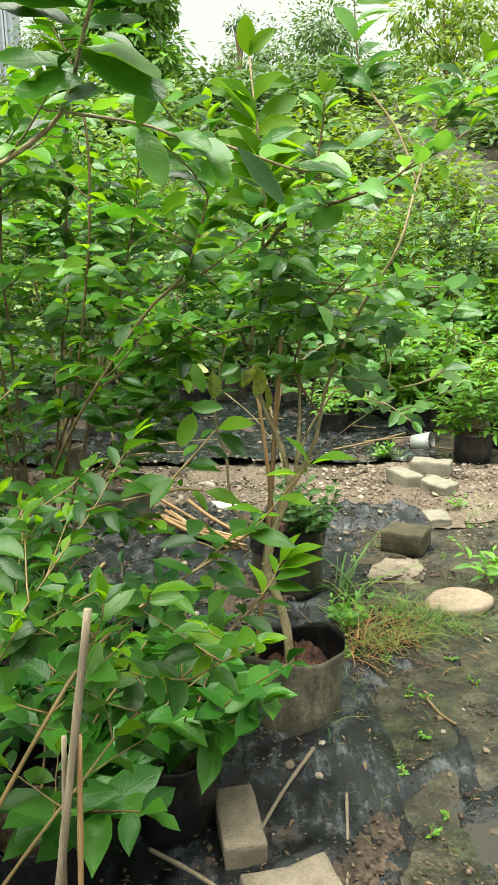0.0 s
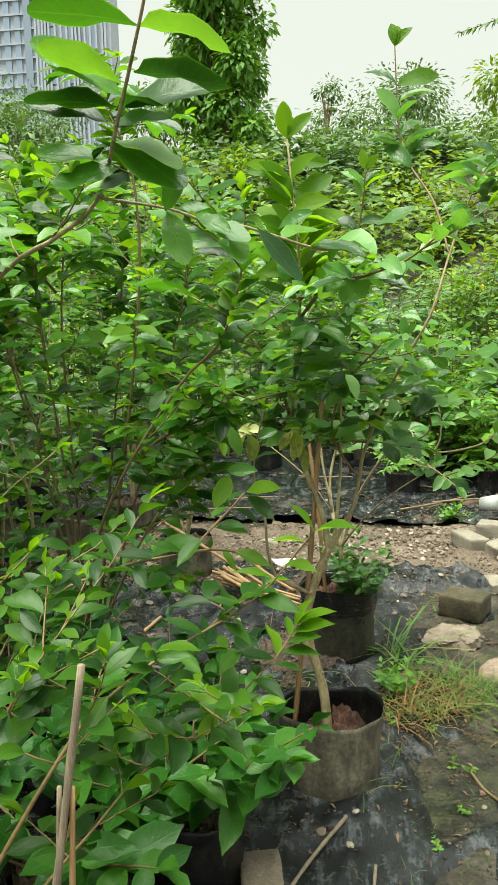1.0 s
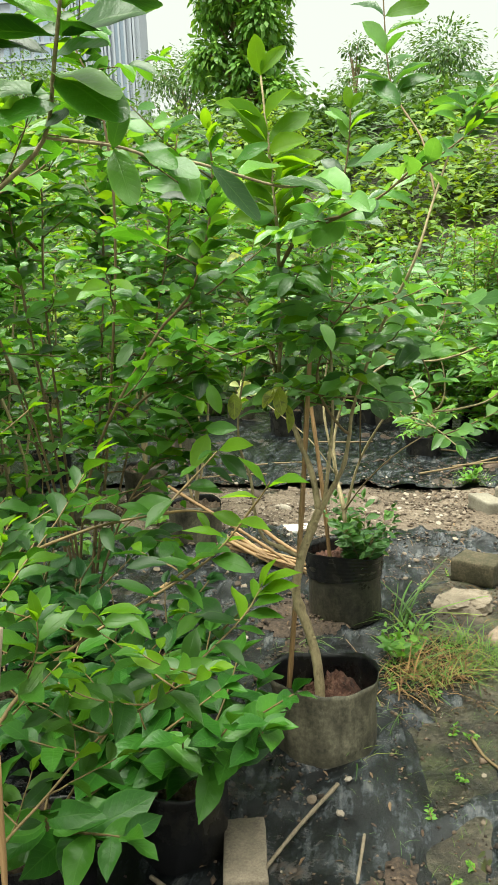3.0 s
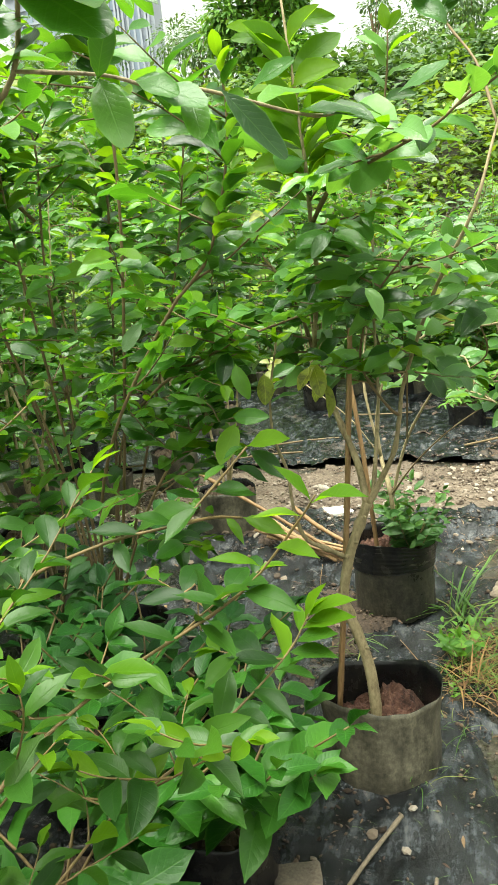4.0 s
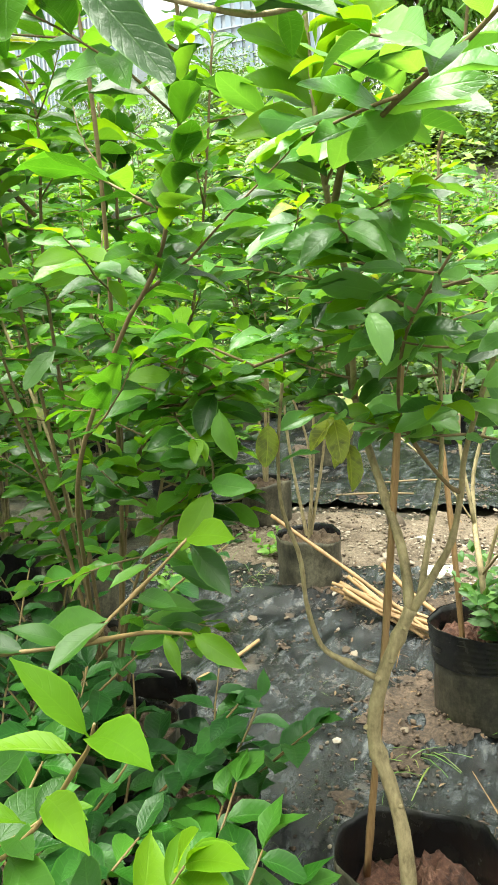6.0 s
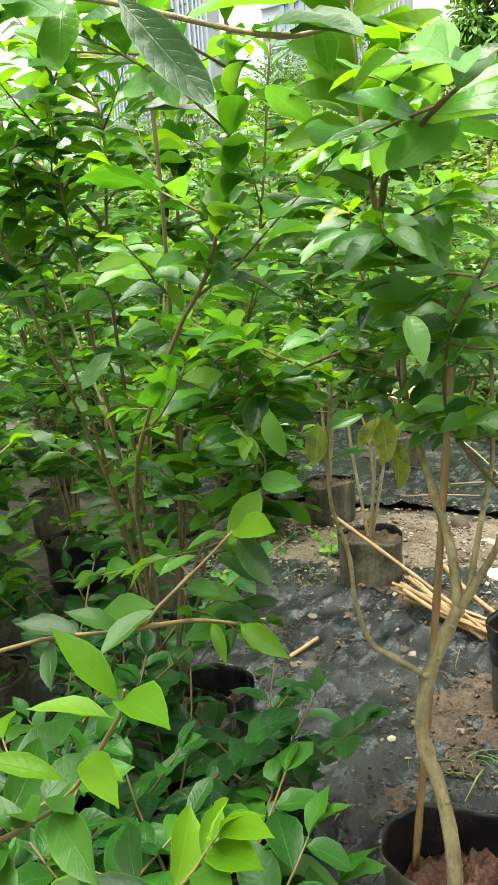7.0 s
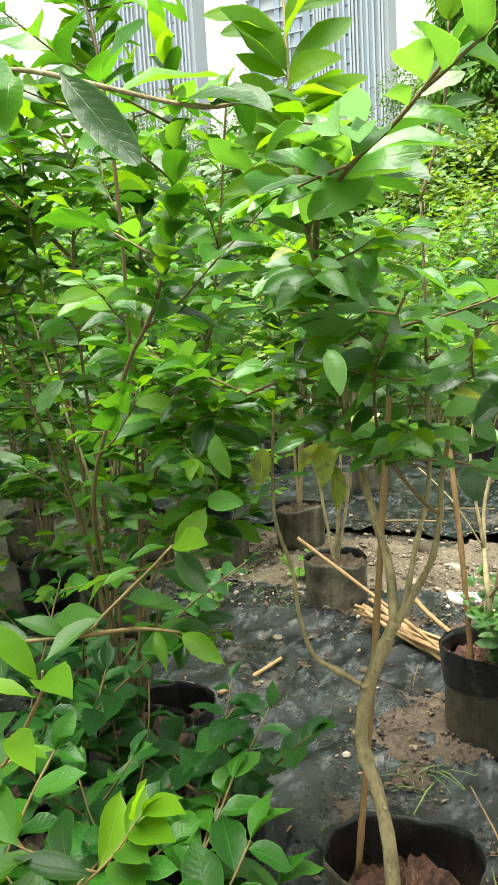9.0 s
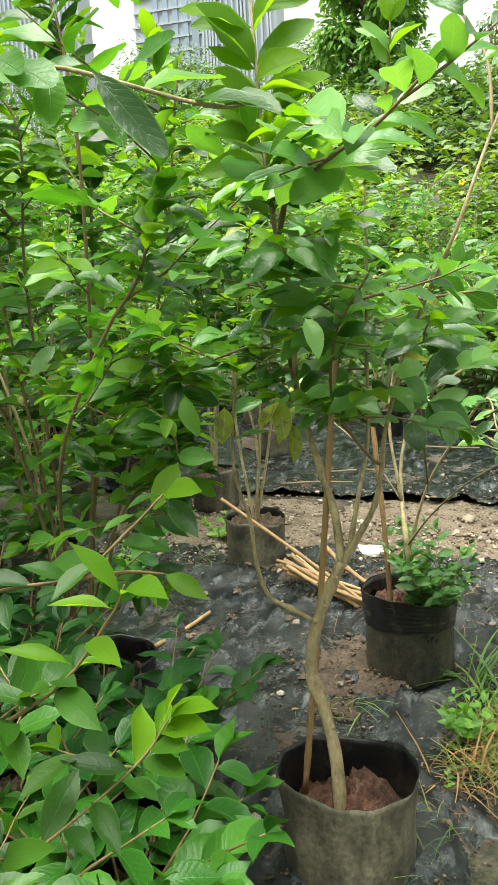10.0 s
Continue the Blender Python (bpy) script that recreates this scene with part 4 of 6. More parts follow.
def tower(x0, x1, y, depth, height, bays, seed, label, banded=1.0):
    """A pale high-rise: body, dark strips coloured as recess shade, floor slabs and windows bay by bay."""
    rng = random.Random(seed)
    t = base_of("apartment_tower", ((x0 + x1) / 2, y + depth / 2, 4.9), label, "building", "towers beyond the bank")
    bm = bmesh.new()
    bmesh.ops.create_cube(bm, size=1.0, matrix=Matrix.Translation(((x0 + x1) / 2, y + depth / 2, 4.7 + height / 2)) @ Matrix.Diagonal((x1 - x0, depth, height, 1)))
    part("wall", bm, CONCRETE, t)
    for f in t.children[0].data.polygons:
        f.use_smooth = False
    w = x1 - x0
    edge = x0
    for frac, kind in bays:
        bw = w * frac
        # no real hollow: shade is in the colour of a box before the wall
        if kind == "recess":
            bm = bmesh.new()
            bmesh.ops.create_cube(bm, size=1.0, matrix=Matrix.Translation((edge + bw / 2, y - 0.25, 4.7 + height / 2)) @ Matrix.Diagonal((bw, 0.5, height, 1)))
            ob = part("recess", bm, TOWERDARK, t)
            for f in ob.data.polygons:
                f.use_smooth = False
        if edge > x0 + w * banded:
            bm = bmesh.new()
            bmesh.ops.create_cube(bm, size=1.0, matrix=Matrix.Translation((edge, y - 0.35, 4.7 + height / 2)) @ Matrix.Diagonal((0.35, 0.7, height, 1)))
            ob = part("fin", bm, CONCRETE, t)
            for f in ob.data.polygons:
                f.use_smooth = False
        edge += bw
    rows = range(10, 34)
    slab = bpy.data.meshes.new("floor_band")
    b = bmesh.new()
    front = w * banded
    bmesh.ops.create_cube(b, size=1.0, matrix=Matrix.Translation((front / 2, 0, 0)) @ Matrix.Diagonal((front, depth + 0.9, 0.28, 1)))
    b.to_mesh(slab)
    b.free()
    slab.materials.append(CONCRETE)
    panes = {}
    for r in rows:
        z = 5 + r * 2.45
        ob = linked("floor_band", slab, None, t)
        ob.matrix_basis = pose(x0, y + depth / 2, z)
        edge = x0
        for frac, kind in bays:
            bw = w * frac
            if kind == "window" and not (rng.random() < 0.06):
                key = round(bw, 2)
                if key not in panes:
                    me = bpy.data.meshes.new("window")
                    b = bmesh.new()
                    bmesh.ops.create_cube(b, size=1.0, matrix=Matrix.Diagonal((bw * 0.8, 0.3, 2.1, 1)))
                    b.to_mesh(me)
                    b.free()
                    me.materials.append(GLASS)
                    panes[key] = me
                ob = linked("window", panes[key], None, t)
                ob.matrix_basis = pose(edge + bw / 2, y - 0.16, z + 1.2)
            edge += bw
    return t


W, R, P = "window", "recess", "panel"


def stripes(n, seed):
    """Narrow bays: panels, strips coloured as shaded recesses and window strips in an uneven rhythm."""
    rng = random.Random(seed)
    kinds = [rng.choice((W, P, R, W, P, W)) if k % 3 else rng.choice((R, P)) for k in range(n)]
    wide = [rng.uniform(0.6, 1.5) for _ in range(n)]
    return [(w / sum(wide), k) for w, k in zip(wide, kinds)]


def slab_and_strips():
    """A broad banded front, a strip coloured as a shaded slot, then narrow upright strips."""
    front = [(0.06, P)] + [(0.05, W), (0.022, P)] * 5 + [(0.05, R), (0.03, P)]
    left = 1 - sum(f for f, _ in front)
    return front + [(f * left, k) for f, k in stripes(16, 4)]


tower(-70.0, -42.6, 150, 5, 105, slab_and_strips(), 1, "pale grey apartment tower with rows of windows", 0.5)
tower(-111, -82.8, 152, 5, 110, stripes(28, 2), 2, "hazy pale apartment tower with dark strips coloured as shaded recesses", 0.12)

# ---- potted plants ----
SPECIMEN = "potted plants of one kind"


def pot_plant(place, label, radius, height, seed, clean=False, red=False, group=SPECIMEN, fill=0.14, name="potted_shrub", ribs=5, mound=0.0, collar=False, n=56, taper=0.07):
    p = (place[0], place[1], land(*place) + 0.006)
    t = base_of(name, p, label, "potted plant", group)
    grow_bag(t, p, radius, height, seed, BAGCLEAN if clean else BAGDULL if collar else BAG, SOIL if red else SOILDARK, fill, ribs, mound=mound, collar=collar, n=n, taper=taper)
    return t


def nursery_tree():
    """The staked tree in the dusty bag beside the aisle."""
    rng = random.Random(101)
    t = pot_plant((0.368, 2.66), "young staked tree with oval leaves in a dusty black bag", 0.145, 0.26, 4, red=True, group="", name="potted_tree", fill=0.45, mound=0.09, taper=0.02)
    trunk = sweep([(0.366, 2.61, 0.15), (0.354, 2.615, 0.354), (0.328, 2.63, 0.458), (0.297, 2.637, 0.555), (0.316, 2.633, 0.667), (0.338, 2.64, 0.73), (0.368, 2.65, 0.803)], 26)
    bole = stem_part(t, trunk, 0.0148, 0.0122, BARK, rng, "trunk", 10)
    left = sweep([(0.368, 2.65, 0.79), (0.348, 2.69, 0.888), (0.316, 2.72, 0.968), (0.269, 2.76, 1.082), (0.256, 2.74, 1.176), (0.289, 2.62, 1.346), (0.299, 2.5, 1.461), (0.306, 2.43, 1.56), (0.297, 2.43, 1.685), (0.275, 2.47, 1.90)], 40)
    right = sweep([(0.366, 2.65, 0.79), (0.404, 2.66, 0.86), (0.438, 2.66, 0.928), (0.455, 2.66, 1.014), (0.47, 2.62, 1.1), (0.54, 2.5, 1.3), (0.62, 2.40, 1.46), (0.67, 2.45, 1.61), (0.74, 2.52, 1.78), (0.85, 2.56, 1.90)], 40)
    loop = sweep([(0.455, 2.66, 1.014), (0.435, 2.64, 1.034), (0.396, 2.6, 1.102), (0.379, 2.55, 1.175), (0.42, 2.42, 1.30), (0.5, 2.3, 1.40)], 22)
    mid = sweep([(0.382, 2.66, 0.82), (0.394, 2.72, 0.939), (0.40, 2.80, 1.044), (0.40, 2.80, 1.25), (0.41, 2.76, 1.42), (0.416, 2.72, 1.57)], 34)
    low = sweep([(0.316, 2.633, 0.667), (0.262, 2.62, 0.699), (0.215, 2.61, 0.731), (0.194, 2.6, 0.812), (0.189, 2.59, 0.905), (0.165, 2.58, 0.995), (0.167, 2.57, 1.094), (0.20, 2.52, 1.22)], 28)
    front = sweep([(0.299, 2.5, 1.461), (0.36, 2.36, 1.525), (0.42, 2.27, 1.545), (0.477, 2.186, 1.56), (0.55, 2.12, 1.585), (0.61, 2.09, 1.63)], 20)
    back = sweep([(0.256, 2.74, 1.16), (0.20, 2.82, 1.30), (0.10, 2.92, 1.42), (0.02, 2.96, 1.50)], 16)
    for line, a, b in ((left, 0.0105, 0.0026), (right, 0.0080, 0.0018), (loop, 0.0045, 0.002), (mid, 0.0065, 0.0022), (low, 0.0062, 0.0026), (front, 0.005, 0.002), (back, 0.006, 0.002)):
        stem_part(t, line, a, b, BARK if a > 0.006 else TWIG, rng)
    tall = sweep([(0.67, 2.45, 1.61), (0.65, 2.66, 1.76), (0.595, 2.80, 1.88), (0.566, 2.84, 1.98), (0.552, 2.85, 2.21)], 20)
    sprig = sweep([(0.416, 2.72, 1.57), (0.45, 2.74, 1.70), (0.466, 2.73, 1.80), (0.469, 2.725, 1.86)], 14)
    for line in (tall, sprig):
        stem_part(t, line, 0.0032, 0.0018, TWIG, rng)
    twigs = []
    twigs += side_shoots(left, 13, (0.44, 0.70), (0.16, 0.32), rng, (-0.1, 0.35), 0.1)
    twigs += side_shoots(left, 4, (0.70, 0.80), (0.12, 0.2), rng, (0.1, 0.5), 0.1)
    twigs += side_shoots(right, 10, (0.46, 0.64), (0.16, 0.30), rng, (-0.1, 0.3), 0.0)
    twigs += side_shoots(right, 4, (0.82, 0.97), (0.12, 0.2), rng, (0.1, 0.5), 0.1, lean=(0.7, 0))
    twigs += side_shoots(mid, 14, (0.42, 0.74), (0.16, 0.34), rng, (-0.15, 0.25), 0.0)
    twigs += side_shoots(loop, 4, (0.75, 1.0), (0.15, 0.26), rng, (0.0, 0.4), 0.1)
    twigs += side_shoots(front, 5, (0.45, 0.95), (0.10, 0.18), rng, (-0.1, 0.3), 0.1)
    twigs += side_shoots(back, 6, (0.3, 1.0), (0.15, 0.3), rng, (0.0, 0.4), 0.1)
    twigs_part(t, twigs, 0.0026, 0.0012, TWIG, single=True)
    leaves = []
    for line in twigs:
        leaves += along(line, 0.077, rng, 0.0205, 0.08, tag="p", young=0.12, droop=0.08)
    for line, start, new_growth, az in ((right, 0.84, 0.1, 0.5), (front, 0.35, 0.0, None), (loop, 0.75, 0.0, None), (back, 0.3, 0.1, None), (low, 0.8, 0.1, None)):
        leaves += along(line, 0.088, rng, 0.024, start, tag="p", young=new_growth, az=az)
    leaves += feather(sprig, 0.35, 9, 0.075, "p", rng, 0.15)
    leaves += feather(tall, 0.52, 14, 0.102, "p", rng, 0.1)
    # well-seen leaves, base and tip
    for a, b, tag, n in (
        ((0.31, 2.40, 1.58), (0.25, 2.34, 1.59), "p", (0.2, 0.9, -0.3)),
        ((0.42, 2.22, 1.34), (0.456, 2.184, 1.297), "p", (0.2, -0.7, 0.6)),
        ((0.47, 2.28, 1.57), (0.42, 2.20, 1.49), "p", (0.3, -0.8, 0.4)),
        ((0.38, 2.30, 1.63), (0.50, 2.20, 1.62), "p", (0.1, -0.5, 0.8)),
        ((0.47, 2.28, 1.56), (0.55, 2.22, 1.54), "p", (0.1, -0.7, 0.6)),
        ((0.27, 2.55, 1.17), (0.30, 2.51, 1.10), "o", (0.5, -0.9, 0.2)),
        ((0.30, 2.58, 1.15), (0.265, 2.54, 1.08), "o", (-0.6, -0.8, 0.2)),
        ((0.28, 2.54, 1.16), (0.24, 2.51, 1.12), "o", (-0.2, -0.6, 0.7)),
        ((0.29, 2.56, 1.12), (0.315, 2.52, 1.055), "o", (0.7, -0.5, 0.3)),
        ((0.16, 2.55, 1.15), (0.17, 2.52, 1.08), "o", (0.3, -0.8, 0.2)),
        ((0.29, 2.43, 1.72), (0.38, 2.42, 1.76), "y", (0.1, -0.8, 0.5)),
        ((0.29, 2.44, 1.74), (0.22, 2.40, 1.77), "y", (0.0, -0.8, 0.5)),
        ((0.28, 2.46, 1.81), (0.19, 2.42, 1.84), "y", (0.0, -0.8, 0.5)),
        ((0.28, 2.46, 1.83), (0.37, 2.44, 1.86), "y", (0.1, -0.8, 0.4)),
        ((0.49, 2.40, 1.68), (0.58, 2.35, 1.71), "p", (0.0, -0.6, 0.7)),
    ):
        leaves.append((leaf_frame(a, np.subtract(b, a), n, 0.98 * math.dist(a, b)), tag))
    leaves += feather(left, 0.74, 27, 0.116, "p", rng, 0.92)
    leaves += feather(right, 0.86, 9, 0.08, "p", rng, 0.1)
    for f, way, size in ((0.30, (0.7, -0.6, 0.3), 0.007), (0.52, (-0.8, -0.5, 0.3), 0.007), (0.70, (-0.3, -0.9, 0.2), 0.008), (0.78, (0.6, -0.7, 0.4), 0.006), (0.92, (0.5, -0.8, 0.3), 0.006)):
        p = trunk[int(f * 25)]
        d = np.array(way) / np.linalg.norm(way)
        linked("knot", tubes_mesh("knot", [tube([p, p + d * 0.014, p + d * 0.019], size, size * 0.5, 8)]), BARK, bole)
    put_leaves(t, leaves, SHAPES, 300)
    stick("bamboo_stake", (0.255, 2.70, 0.2), (0.346, 2.725, 1.22), 0.0085, BAMBOO, "tan bamboo stake standing in the dusty bag", "stake", "", 0.008, 4, 77, 4)


def shrub(thing, base, top, seed, stems, spread, leaf=0.075, shapes=None, single=0, bare=0.3, tag="m", young=0.06, twig=(0.16, 0.34), per=11, bark=None, lines=(), gap=0.03, shares=()):
    """Stems fanning from one foot, side shoots and leaves. lines: stems given point by point."""
    rng = random.Random(seed)
    shapes = shapes or SHAPES
    all_lines = [sweep(l, 26) for l in lines]
    for k in range(stems):
        a = 6.28 * (k + rng.random() * 0.7) / max(1, stems)
        r = spread * rng.uniform(0.5, 1.0)
        h = top * rng.uniform(0.78, 1.0)
        bend = rng.uniform(-0.08, 0.08)
        p = np.array(base)
        all_lines.append(sweep([p, p + (0.25 * r * math.cos(a) + bend, 0.25 * r * math.sin(a), h * 0.33), p + (0.6 * r * math.cos(a) - bend, 0.6 * r * math.sin(a) + bend, h * 0.68), p + (r * math.cos(a), r * math.sin(a), h)], 22))
    leaves, twigs = [], []
    for k, line in enumerate(all_lines):
        stem_part(thing, line, (0.0062 if lines else 0.0085) * (top / 1.8), 0.0022, bark or BARK, rng, "stem", 6)
        tw = side_shoots(line, round(per * shares[k]) if shares else per, (bare, 0.97), twig, rng, (-0.1, 0.55), 0.15)
        twigs += tw
        leaves += along(line, leaf, rng, gap, max(0.6, bare), tag, young)
    for l in twigs:
        leaves += along(l, leaf, rng, gap, 0.12, tag, young)
    twigs_part(thing, twigs, 0.0026, 0.0012, TWIG)
    put_leaves(thing, leaves, shapes, single)


def bush_left():
    t = pot_plant((-0.46, 2.95), "tall leafy shrub with thin arching stems in a black bag", 0.15, 0.22, 12, fill=0.15)
    b = (-0.46, 2.93, 0.24)
    lines = [
        [b, (-0.44, 2.86, 0.5), (-0.34, 2.70, 0.8), (-0.22, 2.53, 1.0), (-0.119, 2.43, 1.142), (0.02, 2.35, 1.32), (0.115, 2.29, 1.402), (0.159, 2.27, 1.49), (0.184, 2.26, 1.58), (0.194, 2.26, 1.67), (0.19, 2.25, 1.75)],
        [b, (-0.41, 2.92, 0.55), (-0.339, 2.90, 0.92), (-0.15, 2.70, 1.10), (0.02, 2.55, 1.19), (0.137, 2.5, 1.24), (0.27, 2.4, 1.284)],
        [b, (-0.47, 2.9, 0.8), (-0.472, 2.85, 1.406), (-0.463, 2.866, 1.784), (-0.593, 2.85, 1.93)],
        [(-0.485, 2.86, 1.55), (-0.55, 2.83, 1.63), (-0.66, 2.79, 1.74), (-0.8, 2.75, 1.85)],
        [b, (-0.36, 2.82, 0.5), (-0.20, 2.68, 0.8), (-0.05, 2.62, 0.99), (0.08, 2.56, 1.05)],
        [b, (-0.36, 2.9, 0.9), (-0.28, 2.86, 1.5), (-0.24, 2.82, 1.93)],
        [b, (-0.56, 2.9, 0.9), (-0.68, 2.84, 1.5), (-0.72, 2.8, 1.97)],
        [b, (-0.48, 2.85, 0.9), (-0.52, 2.78, 1.55), (-0.50, 2.74, 1.93)],
        [b, (-0.5, 2.82, 0.9), (-0.6, 2.66, 1.5), (-0.64, 2.6, 1.88)],
        [b, (-0.30, 2.92, 0.8), (-0.12, 2.9, 1.4), (-0.03, 2.86, 1.85)],
        [b, (-0.32, 2.82, 0.8), (-0.16, 2.62, 1.5), (-0.15, 2.58, 1.85), (-0.24, 2.66, 2.05), (-0.28, 2.70, 2.16)],
    ]
    shrub(t, b, 1.7, 31, 0, 0.3, 0.079, single=300, bare=0.36, lines=lines, per=14, twig=(0.14, 0.30), young=0.2, bark=TWIG, gap=0.022, shares=(0.33, 1, 0.9, 0.6, 1, 0.8, 0.4, 0.4, 0.4, 1, 0.5))
    rng = random.Random(6)
    extra = []
    for a, c, tag, n in (
        ((0.12, 2.40, 1.07), (0.10, 2.32, 1.00), "y", (0.3, -0.8, 0.4)),
        ((0.11, 2.42, 1.08), (0.20, 2.38, 1.08), "m", (0.1, -0.8, 0.3)),
        ((0.12, 2.45, 1.19), (0.14, 2.42, 1.11), "m", (0.1, -0.9, 0.2)),
        ((0.10, 2.48, 1.21), (0.09, 2.42, 1.15), "m", (0.1, -0.9, 0.3)),
        ((0.01, 2.20, 1.31), (-0.03, 2.16, 1.265), "g", (0.1, -0.8, 0.4)),
    ):
        extra.append((leaf_frame(a, np.subtract(c, a), n, 0.9 * math.dist(a, c)), tag))
    for top, foot in (((-0.28, 2.70, 2.16), (-0.15, 2.58, 1.80)), ((-0.72, 2.8, 1.97), (-0.68, 2.84, 1.5)), ((-0.50, 2.74, 1.93), (-0.52, 2.78, 1.55)), ((-0.64, 2.6, 1.88), (-0.6, 2.66, 1.5))):
        axis = sweep([foot, np.add(foot, top) / 2 + (0.01, 0.01, 0.0), top], 12)
        extra += feather(axis, 0.1, 11, 0.076, "m", rng, 0.25)
    put_leaves(t, extra, SHAPES, 9)


def tree_front_left():
    """A taller plant whose long branch hangs over the aisle."""
    t = pot_plant((-0.82, 2.32), "tall young tree with large leaves arching over the aisle", 0.15, 0.24, 17)
    b = (-0.82, 2.30, 0.25)
    lines = [
        [b, (-0.78, 2.26, 0.8), (-0.6, 2.2, 1.3), (-0.328, 2.1, 1.571), (-0.158, 2.0, 1.641), (-0.05, 1.95, 1.708), (0.013, 1.87, 1.814), (0.093, 1.75, 1.944), (0.14, 1.70, 2.06)],
        [(-0.05, 1.95, 1.708), (0.095, 1.92, 1.679), (0.174, 1.9, 1.649), (0.233, 1.93, 1.644), (0.367, 2.0, 1.604), (0.42, 2.04, 1.61)],
        [b, (-0.85, 2.35, 0.9), (-0.9, 2.4, 1.4), (-0.88, 2.45, 1.7)],
        [b, (-0.72, 2.42, 0.9), (-0.6, 2.5, 1.3), (-0.62, 2.5, 1.62)],
    ]
    rng = random.Random(77)
    smooth = [sweep(l, 30) for l in lines]
    for l, a in zip(smooth, (0.0085, 0.003, 0.009, 0.009)):
        stem_part(t, l, a, 0.0025, BARK, rng, "stem", 7)
    leaves, hanging = [], []
    for a, c, n in (
        ((0.26, 1.93, 1.64), (0.335, 1.94, 1.545), (0.2, -0.85, 0.4)),
        ((0.03, 1.87, 1.87), (-0.11, 1.82, 1.95), (0.0, -0.6, 0.6)),
        ((0.02, 1.88, 1.85), (0.20, 1.81, 1.875), (0.0, -0.6, 0.7)),
        ((0.0, 1.88, 1.83), (-0.12, 1.83, 1.855), (0.1, -0.6, 0.7)),
        ((0.0, 1.88, 1.82), (0.11, 1.84, 1.834), (0.0, -0.6, 0.7)),
        ((0.0, 1.90, 1.80), (0.14, 1.81, 1.72), (0.2, -0.7, 0.5)),
        ((0.01, 1.89, 1.75), (-0.085, 1.82, 1.725), (0.0, -0.7, 0.6)),
        ((-0.01, 1.90, 1.77), (-0.12, 1.84, 1.77), (0.1, -0.6, 0.7)),
        ((0.09, 1.76, 1.95), (0.25, 1.70, 1.91), (0.0, 0.3, 0.9)),
        ((0.09, 1.76, 1.95), (-0.07, 1.72, 1.98), (0.0, 0.3, 0.9)),
        ((0.04, 1.82, 1.88), (-0.08, 1.78, 1.94), (0.0, 0.4, 0.8)),
        ((0.07, 1.80, 1.89), (0.24, 1.72, 1.84), (0.0, 0.3, 0.9)),
        ((0.02, 1.86, 1.85), (-0.12, 1.80, 1.86), (0.0, 0.3, 0.9)),
        ((0.02, 1.86, 1.85), (0.12, 1.80, 1.84), (0.0, 0.3, 0.9)),
        ((-0.01, 1.90, 1.80), (0.14, 1.80, 1.75), (0.0, -0.2, 0.9)),
        ((-0.06, 1.95, 1.71), (0.02, 1.88, 1.74), (0.0, -0.7, 0.6)),
        ((0.093, 1.91, 1.673), (0.135, 1.86, 1.584), (0.3, -0.8, 0.1)),
        ((0.217, 1.91, 1.64), (0.247, 1.86, 1.58), (0.2, -0.7, 0.3)),
        ((0.149, 1.90, 1.66), (0.217, 1.85, 1.633), (0.0, -0.5, 0.8)),
        ((0.297, 1.95, 1.638), (0.357, 1.93, 1.668), (0.1, -0.6, 0.6)),
        ((0.17, 1.90, 1.65), (0.25, 1.85, 1.62), (0.0, -0.6, 0.7)),
        ((0.088, 1.92, 1.675), (0.122, 1.88, 1.74), (0.1, -0.9, 0.2)),
        ((0.35, 2.0, 1.61), (0.45, 1.98, 1.60), (0.0, -0.3, 0.8)),
        ((0.30, 1.97, 1.62), (0.36, 2.05, 1.66), (0.0, -0.5, 0.8)),
    ):
        fr = leaf_frame(a, np.subtract(c, a), n, 1.05 * math.dist(a, c))
        fr[:3, 0] *= 0.85 if a[0] == 0.26 else 1.2
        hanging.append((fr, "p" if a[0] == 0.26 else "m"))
    put_leaves(t, hanging, OBLONG, 30)
    leaves += along(smooth[1], 0.085, rng, 0.06, 0.75, "g")
    tw = side_shoots(smooth[2], 9, (0.4, 1), (0.2, 0.35), rng) + side_shoots(smooth[3], 9, (0.4, 1), (0.2, 0.35), rng) + side_shoots(smooth[0], 8, (0.25, 0.5), (0.15, 0.3), rng)
    twigs_part(t, tw, 0.0026, 0.0012, TWIG)
    for l in tw:
        leaves += along(l, 0.08, rng, 0.032, 0.1)
    put_leaves(t, leaves, MIDS, 120)


